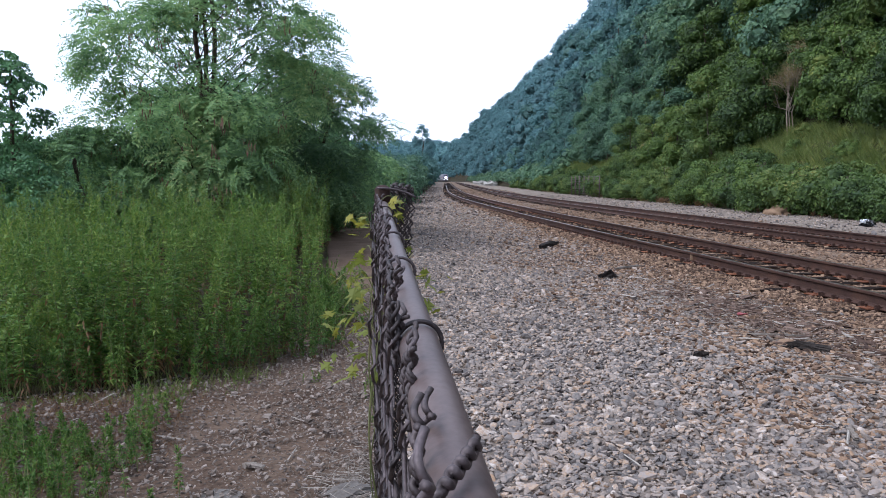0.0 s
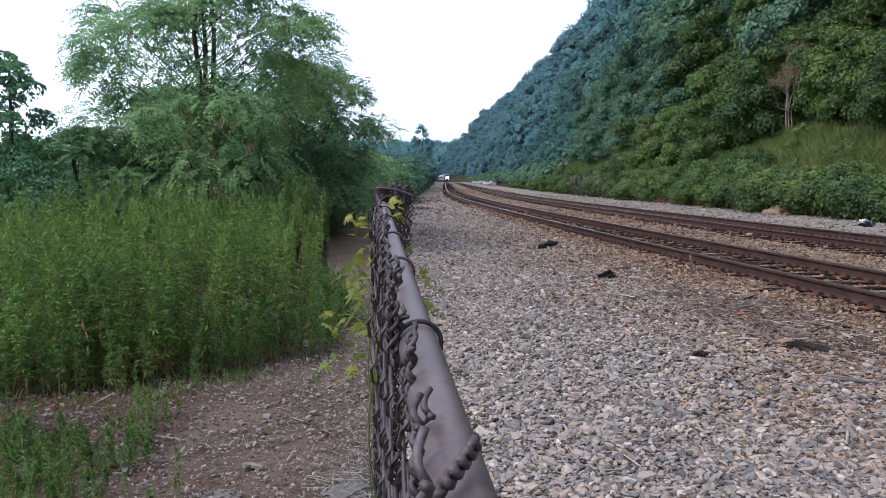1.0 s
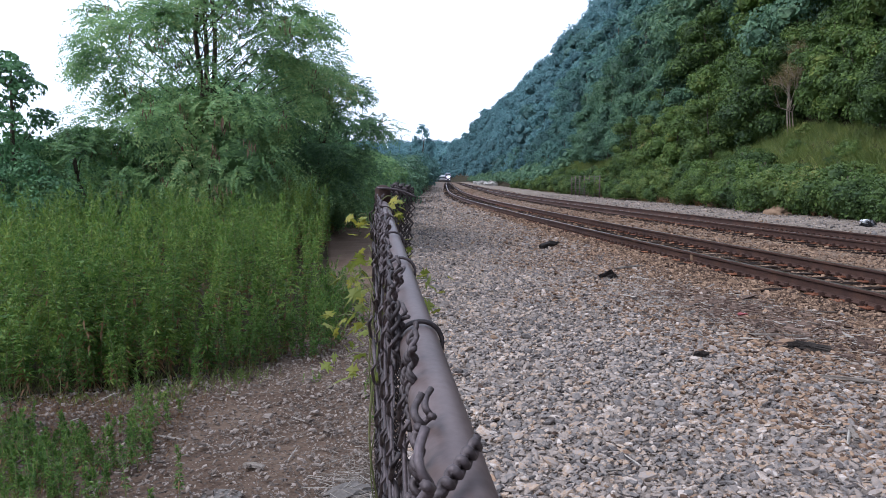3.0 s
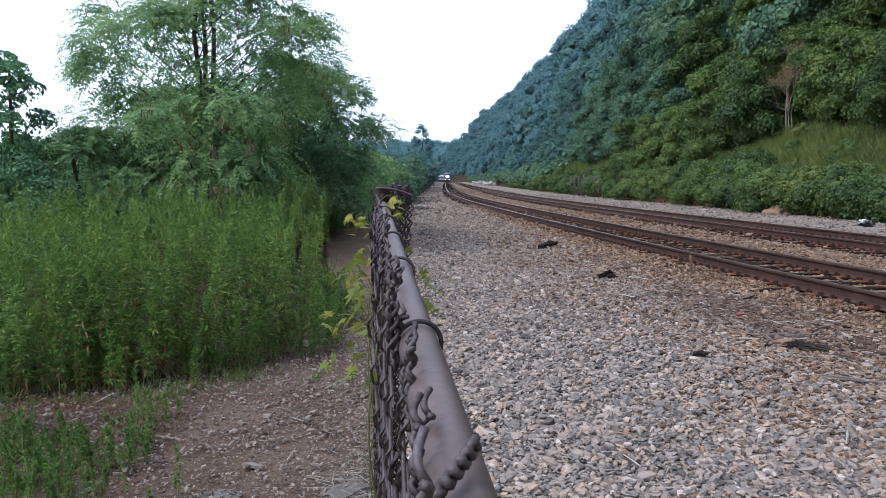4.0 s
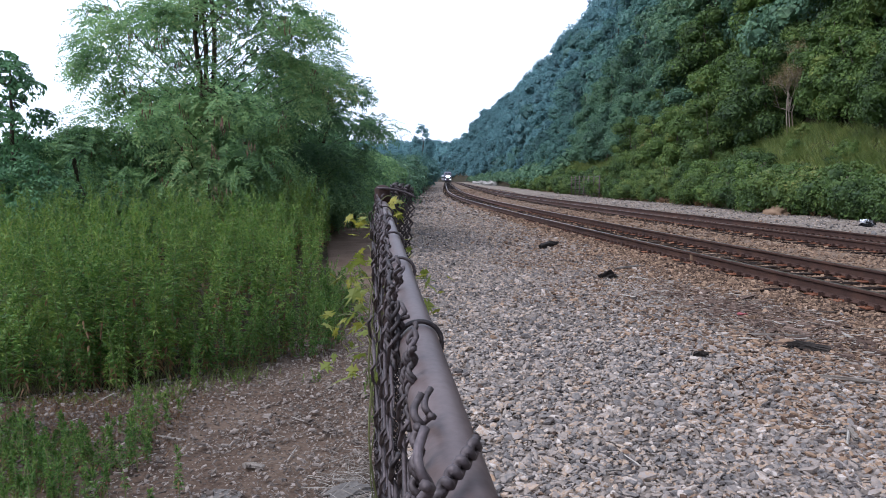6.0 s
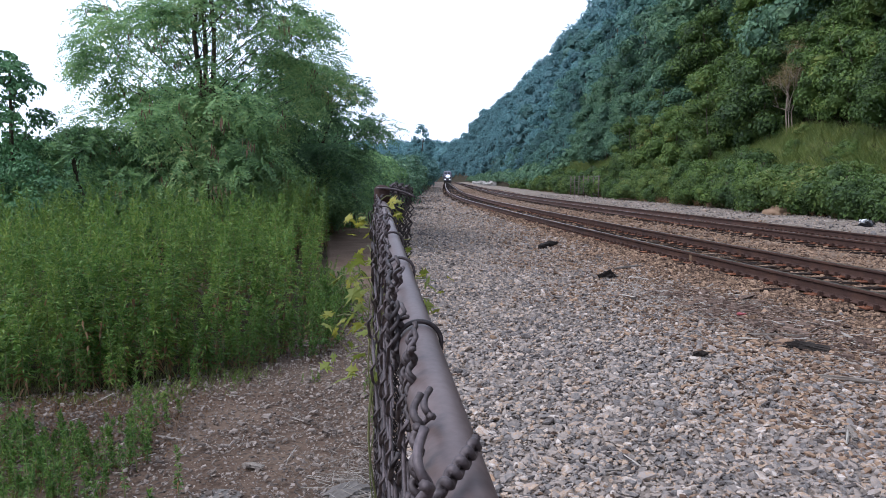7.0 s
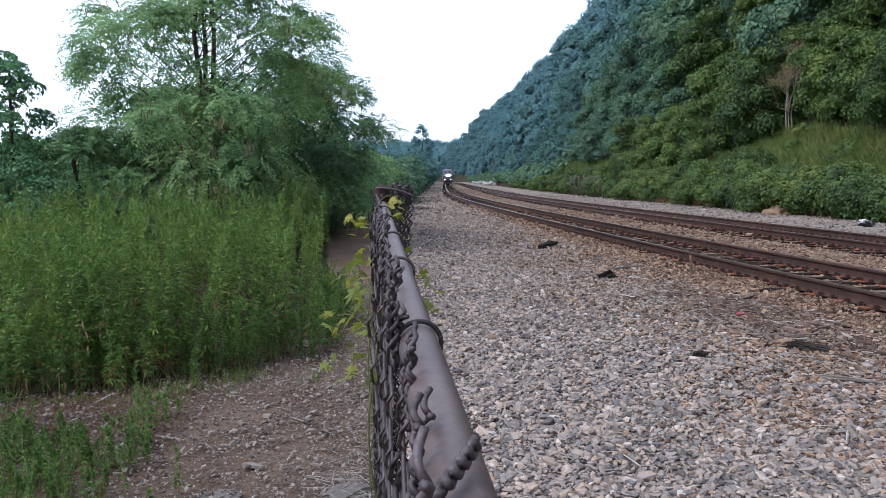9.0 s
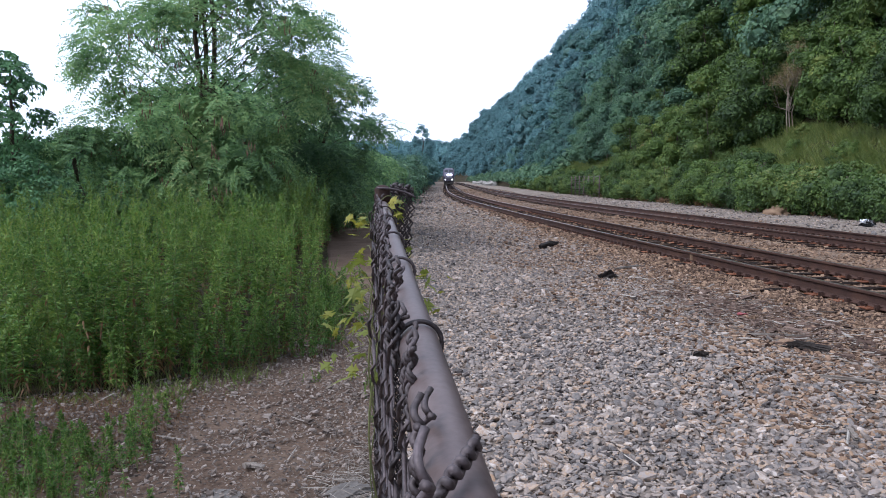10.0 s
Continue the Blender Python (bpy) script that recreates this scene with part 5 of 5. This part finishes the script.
# ---------- litter and trackside things ----------
def rough_block(name, L, W, H, mat, label, category, m, seed, chop=0.18, cuts=3):
    """A broken, splintered or crumbled lump."""
    rg = np.random.default_rng(seed)
    b = box(-L / 2, L / 2, -W / 2, W / 2, 0, H)
    bmesh.ops.subdivide_edges(b, edges=b.edges[:], cuts=cuts, use_grid_fill=True)
    for v in b.verts:
        k = min(W, H)
        end = abs(v.co.x) / (L / 2)
        v.co += Vector((rg.normal(0, chop * k) * (1 + end), rg.normal(0, chop * k), rg.normal(0, chop * k)))
        v.co.y *= 1 - 0.35 * end ** 3
        v.co.z = max(-0.02, v.co.z * (1 - 0.3 * end ** 4))
    me = bpy.data.meshes.new(name)
    b.to_mesh(me)
    b.free()
    me.materials.append(mat)
    ob = tagged(new(name, me), label, category)
    ob.matrix_basis = m
    return ob


rough_block("wood_chunk", 0.34, 0.09, 0.06, BLACK_WOOD, "charred broken piece of tie wood on the gravel", "wood", pose(3.3, 6.55, 0.02, 0, 0, -38), 1)
rough_block("wood_chunk", 1.25, 0.16, 0.09, BLACK_WOOD, "dark rotten length of wood beside the track", "wood", pose(2.42, 16.9, 0.02, 0, 0, 66), 2)
rough_block("wood_chunk", 0.16, 0.1, 0.1, BLACK_WOOD, "small black lump lying on the ballast", "wood", pose(2.6, 11.5, 0.02, 0, 0, 10), 3)
rough_block("wood_chunk", 0.13, 0.05, 0.03, BLACK_WOOD, "dark brown wood scrap lying on the gravel", "wood", pose(2.24, 6.3, 0.03, 0, 0, 10), 4)
rough_block("wood_chip", 0.12, 0.035, 0.018, DEAD_WOOD, "brown wood chip lying on the dirt path", "wood", pose(-1.03, 3.87, 0.0, 0, 0, -18), 5, 0.1)
rough_block("stick", 0.75, 0.035, 0.03, DEAD_WOOD, "pale dry stick lying on the ballast", "stick", pose(3.2, 12.7, 0.03, 0, 0, 40), 6, 0.1)
rough_block("stick", 0.2, 0.03, 0.02, DEAD_WOOD, "short grey stick lying on the gravel", "stick", pose(2.45, 4.3, 0.03, 0, 0, 75), 7, 0.1)
rough_block("stick", 0.42, 0.025, 0.02, DEAD_WOOD, "thin grey stick lying on the gravel", "stick", pose(3.1, 5.5, 0.03, 0, 0, -30), 8, 0.1)
rough_block("stick", 0.5, 0.025, 0.02, DEAD_WOOD, "thin grey stick lying on the gravel", "stick", pose(3.25, 7.1, 0.03, 0, 0, -12), 9, 0.1)
rough_block("flat_stone", 0.2, 0.13, 0.03, PATH_STONE, "flat grey stone half sunk in the dirt path", "stone", pose(-1.1, 3.5, -0.022, 0, 0, 5), 10, 0.12)
rough_block("flat_stone", 0.22, 0.11, 0.05, PATH_STONE, "flat grey stone at the foot of the fence", "stone", pose(-0.46, 3.5, -0.01, 0, 0, 40), 11, 0.12)
rough_block("scrap", 0.1, 0.07, 0.02, RED, "faded red scrap among the wood chips", "litter", pose(3.36, 8.2, 0.035, 0, 0, 20), 12)
rough_block("rubbish_bag", 0.42, 0.32, 0.18, BLACK_BAG, "crumpled black plastic bag lying at the trackside", "litter", pose(13.95, 24.3, 0.0, 0, 0, 30), 13, 0.2, 5)
rough_block("plastic_sheet", 0.28, 0.2, 0.09, WHITE_BAG, "crumpled white plastic lying on a black bag", "litter", pose(13.85, 24.25, 0.12, 0, 8, 50), 14, 0.3, 5)
rough_block("concrete_slab", 3.0, 1.2, 0.55, CONCRETE, "weathered pale concrete slab beside the far track", "concrete", pose(14.6, 85, -0.03, 0, 0, 4), 15, 0.04)
rough_block("orange_barrel", 0.75, 0.6, 0.8, ORANGE, "faded orange plastic barrel lying beside the track", "barrel", pose(14.0, 102, 0.0, 0, 0, 15), 16, 0.06)
for i, (x, y, r, h) in enumerate([(14.9, 33.0, 0.75, 0.42), (15.2, 56, 2.4, 0.4), (15.6, 62, 2.8, 0.45), (15.4, 70, 2.6, 0.4), (15.3, 78, 2.5, 0.5), (15.0, 94, 3.0, 0.5), (15.2, 112, 3.4, 0.6)]):
    b = bmesh.new()
    bmesh.ops.create_icosphere(b, subdivisions=4, radius=1)
    for v in b.verts:
        k = 1 + 0.07 * noise.noise(v.co * 17 + Vector((0, i, 0))) + 0.35 * noise.noise(v.co * 1.7 + Vector((i * 3.1, 0, 0))) + 0.16 * noise.noise(v.co * 6 + Vector((i, 0, 0)))
        v.co = Vector((v.co.x * r * 0.7 * k, v.co.y * r * k, v.co.z * h * k))
    me = bpy.data.meshes.new("spoil_heap")
    b.to_mesh(me)
    b.free()
    me.materials.append(SAND)
    for f in me.polygons:
        f.use_smooth = True
    ob = tagged(new("spoil_heap", me), "low heap of pale sandy spoil below the bank", "heap", "spoil heaps")
    ob.matrix_basis = pose(x, y, -0.05)
for i in range(14):
    x, y, s = beside(185 + i * 6.5, 11.6 + 1.1 * math.sin(i * 2.3))
    rough_block("rubble_block", 1.6 + 0.5 * math.sin(i * 1.7), 1.2, 0.9 + 0.3 * math.sin(i * 2.9), CONCRETE, "pale broken concrete block beside the far track", "rubble", pose(x, y, -0.05, 0, 0, i * 47), 30 + i, 0.14)


def wire_fence():
    fence = tagged(new("wire_fence"), "short rusty wire fence at the foot of the bank", "fence")
    ends = []
    for k in range(7):
        x, y, s = beside(62 + k * 2.0, 12.1)
        v, q = tube([(x, y, z) for z in np.linspace(-0.1, 1.9, 4)], 0.045, 8)
        hang("post", mesh_of("post", v, q, PIPE, smooth=True), fence)
        ends.append((x, y))
    for z in np.linspace(0.25, 1.8, 8):
        v, q = tube([(x, y, z + 0.03 * math.sin(i * 2)) for i, (x, y) in enumerate(ends)], 0.012, 4)
        hang("wire", mesh_of("wire", v, q, WIRE), fence)


wire_fence()


def trackside_post(x, y, h, mat, label):
    v, q = tube([(x, y, z) for z in (-0.1, 0.02, 0.04, h - 0.06, h - 0.05, h)], [0.1, 0.1, 0.06, 0.06, 0.09, 0.08], 10)
    p = tagged(new("trackside_post"), label, "post")
    hang("shaft", mesh_of("shaft", v, q, mat), p)


trackside_post(-2.2, 168, 1.5, UNDERGEAR, "short dark post beside the far gravel path")
x0, y0, s0 = beside(54, 12.9)
trackside_post(x0, y0, 1.25, DEAD_WOOD, "weathered grey wooden post in the brush")
x0, y0, s0 = beside(13.6, -0.014)
tagged(new("paint_mark"), "short yellow paint mark on the rail's web", "paint mark")
mark = bpy.data.objects["paint_mark"]
hang("mark", mesh_of("mark", np.array([(x0 - 0.02, y0 - 0.035, 0.06), (x0 - 0.026, y0 + 0.03, 0.06), (x0 - 0.028, y0 + 0.02, 0.165), (x0 - 0.024, y0 - 0.03, 0.16),
     (x0 + 0.01, y0 - 0.035, 0.06), (x0 + 0.01, y0 + 0.03, 0.06), (x0 + 0.01, y0 + 0.02, 0.165), (x0 + 0.01, y0 - 0.03, 0.16)]),
     np.array([(0, 1, 2, 3), (4, 7, 6, 5), (0, 3, 7, 4), (1, 5, 6, 2), (3, 2, 6, 7), (0, 4, 5, 1)]), SAND), mark)


# ---------- the train ----------
def loft(sections, close=True):
    """Skin through rings of equal length."""
    n = len(sections[0])
    v = np.concatenate(sections)
    i, j = np.meshgrid(np.arange(len(sections) - 1), np.arange(n), indexing="ij")
    q = np.stack([i * n + j, i * n + (j + 1) % n, (i + 1) * n + (j + 1) % n, (i + 1) * n + j], -1).reshape(-1, 4)
    return v, q


def hull_ring(y, w, z0, z1, round_=0.35):
    pts = []
    for k in range(24):
        a = 2 * math.pi * (k + 0.5) / 24
        c, s = math.cos(a), math.sin(a)
        e = 0.42
        px = abs(c) ** e * math.copysign(1, c) * w / 2
        pz = (z0 + z1) / 2 + abs(s) ** e * math.copysign(1, s) * (z1 - z0) / 2
        pts.append((px, y, pz))
    return np.array(pts)


def truck(parent, y):
    b = box(-1.15, -0.95, y - 1.7, y + 1.7, 0.35, 0.75, 0.05)
    box(0.95, 1.15, y - 1.7, y + 1.7, 0.35, 0.75, 0.05, b)
    box(-1.1, 1.1, y - 0.3, y + 0.3, 0.4, 0.8, 0.04, b)
    t = part("truck", b, UNDERGEAR, parent)
    for dy in (-1.3, 1.3):
        w = bmesh.new()
        for sx in (-0.75, 0.75):
            bmesh.ops.create_cone(w, cap_ends=True, segments=20, radius1=0.5, radius2=0.5, depth=0.13, matrix=Matrix.Translation((sx, y + dy, 0.5)) @ Matrix.Rotation(math.pi / 2, 4, "Y"))
        bmesh.ops.create_cone(w, cap_ends=True, segments=12, radius1=0.08, radius2=0.08, depth=1.5, matrix=Matrix.Translation((0, y + dy, 0.5)) @ Matrix.Rotation(math.pi / 2, 4, "Y"))
        part("wheel", w, UNDERGEAR, t)


def locomotive():
    """Origin at the middle on the rail head; the nose points to -y."""
    loco = tagged(new("locomotive"), "streamlined dark blue and silver locomotive with bright headlights", "train", "approaching train")
    rings = [hull_ring(-10.3, 1.6, 1.1, 2.0), hull_ring(-10.25, 2.3, 0.85, 2.45), hull_ring(-9.9, 2.75, 0.7, 2.75), hull_ring(-9.3, 2.95, 0.68, 3.1), hull_ring(-8.3, 3.05, 0.68, 4.1),
             hull_ring(-7.6, 3.05, 0.68, 4.35), hull_ring(10.2, 3.05, 0.68, 4.38), hull_ring(10.3, 2.9, 0.8, 4.2), hull_ring(10.31, 0.2, 2.0, 2.3)]
    rings.insert(0, hull_ring(-10.31, 0.2, 1.5, 1.6))
    v, q = loft(rings)
    body = hang("body", mesh_of("body", v, q, NAVY, smooth=True), loco)
    part("roof", box(-1.05, 1.05, -7.2, 9.8, 4.34, 4.46, 0.04), SILVER, loco, "silver roof hatches")
    for sx in (-1, 1):
        b = bmesh.new()
        q4 = [b.verts.new(c) for c in ((sx * 0.1, -9.16, 3.17), (sx * 1.12, -9.05, 3.16), (sx * 1.08, -8.5, 3.88), (sx * 0.1, -8.55, 3.98))]
        b.faces.new(q4)
        r = bmesh.ops.extrude_face_region(b, geom=b.faces[:])
        bmesh.ops.translate(b, vec=(0, -0.06, 0.05), verts=[g for g in r["geom"] if isinstance(g, bmesh.types.BMVert)])
        part("windshield", b, DARK_GLASS, body, "dark tinted windshield pane")
        part("cab_window", box(sx * 1.5 - 0.04, sx * 1.5 + 0.04, -7.9, -6.9, 2.7, 3.4, 0.01), DARK_GLASS, body)
        part("silver_stripe", box(sx * 1.525 - 0.02, sx * 1.525 + 0.02, -7.4, 10, 1.5, 2.3, 0.005), SILVER, body)
        part("red_stripe", box(sx * 1.525 - 0.02, sx * 1.525 + 0.02, -7.4, 10, 2.36, 2.5, 0.005), TRAIN_RED, body)
        b = bmesh.new()
        bmesh.ops.create_cone(b, cap_ends=True, segments=20, radius1=0.19, radius2=0.16, depth=0.12, matrix=Matrix.Translation((sx * 0.85, -10.24, 1.35)) @ Matrix.Rotation(math.pi / 2, 4, "X"))
        part("ditch_light", b, LAMP_DIM, body, "glowing white ditch light")
    for sx in (-0.1, 0.45):
        b = bmesh.new()
        bmesh.ops.create_cone(b, cap_ends=True, segments=20, radius1=0.3, radius2=0.25, depth=0.14, matrix=Matrix.Translation((sx, -10.12, 2.4)) @ Matrix.Rotation(math.pi / 2, 4, "X"))
        part("headlight", b, LAMP_WHITE, body, "glowing white headlight")
    part("nose_panel", box(-0.9, 0.9, -10.36, -10.28, 1.72, 1.95, 0.03), SILVER, body, "silver nose band")
    plow = bmesh.new()
    vs = [plow.verts.new(c) for c in ((-1.3, -10.0, 0.9), (1.3, -10.0, 0.9), (1.3, -10.15, 0.15), (0, -10.6, 0.12), (-1.3, -10.15, 0.15))]
    plow.faces.new(vs)
    r = bmesh.ops.extrude_face_region(plow, geom=plow.faces[:])
    bmesh.ops.translate(plow, vec=(0, 0.15, 0), verts=[g for g in r["geom"] if isinstance(g, bmesh.types.BMVert)])
    part("plow", plow, UNDERGEAR, loco)
    part("coupler", box(-0.14, 0.14, -10.75, -10.2, 0.75, 1.0, 0.04), UNDERGEAR, loco)
    part("fuel_tank", box(-1.3, 1.3, -3, 3.2, 0.25, 0.8, 0.08), UNDERGEAR, loco)
    truck(loco, -6.4), truck(loco, 6.6)
    return loco


def coach():
    """Origin at the middle on the rail head."""
    car = tagged(new("passenger_coach"), "silver passenger coach with a dark window band", "train", "approaching train")
    rings = [hull_ring(-12.9, 0.2, 2.2, 2.4), hull_ring(-12.9, 2.9, 0.95, 3.85), hull_ring(-12.8, 3.02, 0.9, 3.95), hull_ring(12.8, 3.02, 0.9, 3.95), hull_ring(12.9, 2.9, 0.95, 3.85), hull_ring(12.9, 0.2, 2.2, 2.4)]
    v, q = loft(rings)
    body = hang("body", mesh_of("body", v, q, SILVER), car)
    for sx in (-1, 1):
        for k in range(11):
            y = -9.5 + k * 1.9
            part("window", box(sx * 1.51 - 0.03, sx * 1.51 + 0.03, y - 0.75, y + 0.75, 2.2, 2.95, 0.01), DARK_GLASS, body)
        for y in (-11.6, 11.6):
            part("door", box(sx * 1.51 - 0.03, sx * 1.51 + 0.03, y - 0.5, y + 0.5, 1.0, 3.2, 0.01), NAVY, body)
        part("blue_stripe", box(sx * 1.515 - 0.02, sx * 1.515 + 0.02, -10.7, 10.7, 1.75, 1.95, 0.004), NAVY, body)
    truck(car, -8.8), truck(car, 8.8)
    return car


LOCO = locomotive()
COACHES = [coach()]
for _ in range(4):
    COACHES.append(copy_thing(COACHES[0], Matrix.Identity(4)))


def place_on_line(arc):
    """Pose on the near track's middle at that length along the line."""
    y = float(np.interp(arc, LINE_A, LINE_Y))
    x, yy, s = beside(y, 0.7535)
    return Matrix.Translation((x, yy, RAIL_Z)) @ Matrix.Rotation(-math.atan(s), 4, "Z")


def motions():
    start = float(np.interp(426, LINE_Y, LINE_A))
    speed = 23.0
    rows = [k * 0.5 for k in range(21)]
    for thing, back in [(LOCO, 10.3)] + [(c, 20.9 + 13.2 + k * 26.4) for k, c in enumerate(COACHES)]:
        walk(thing, [(t, place_on_line(start - speed * t + back)) for t in rows])


motions()
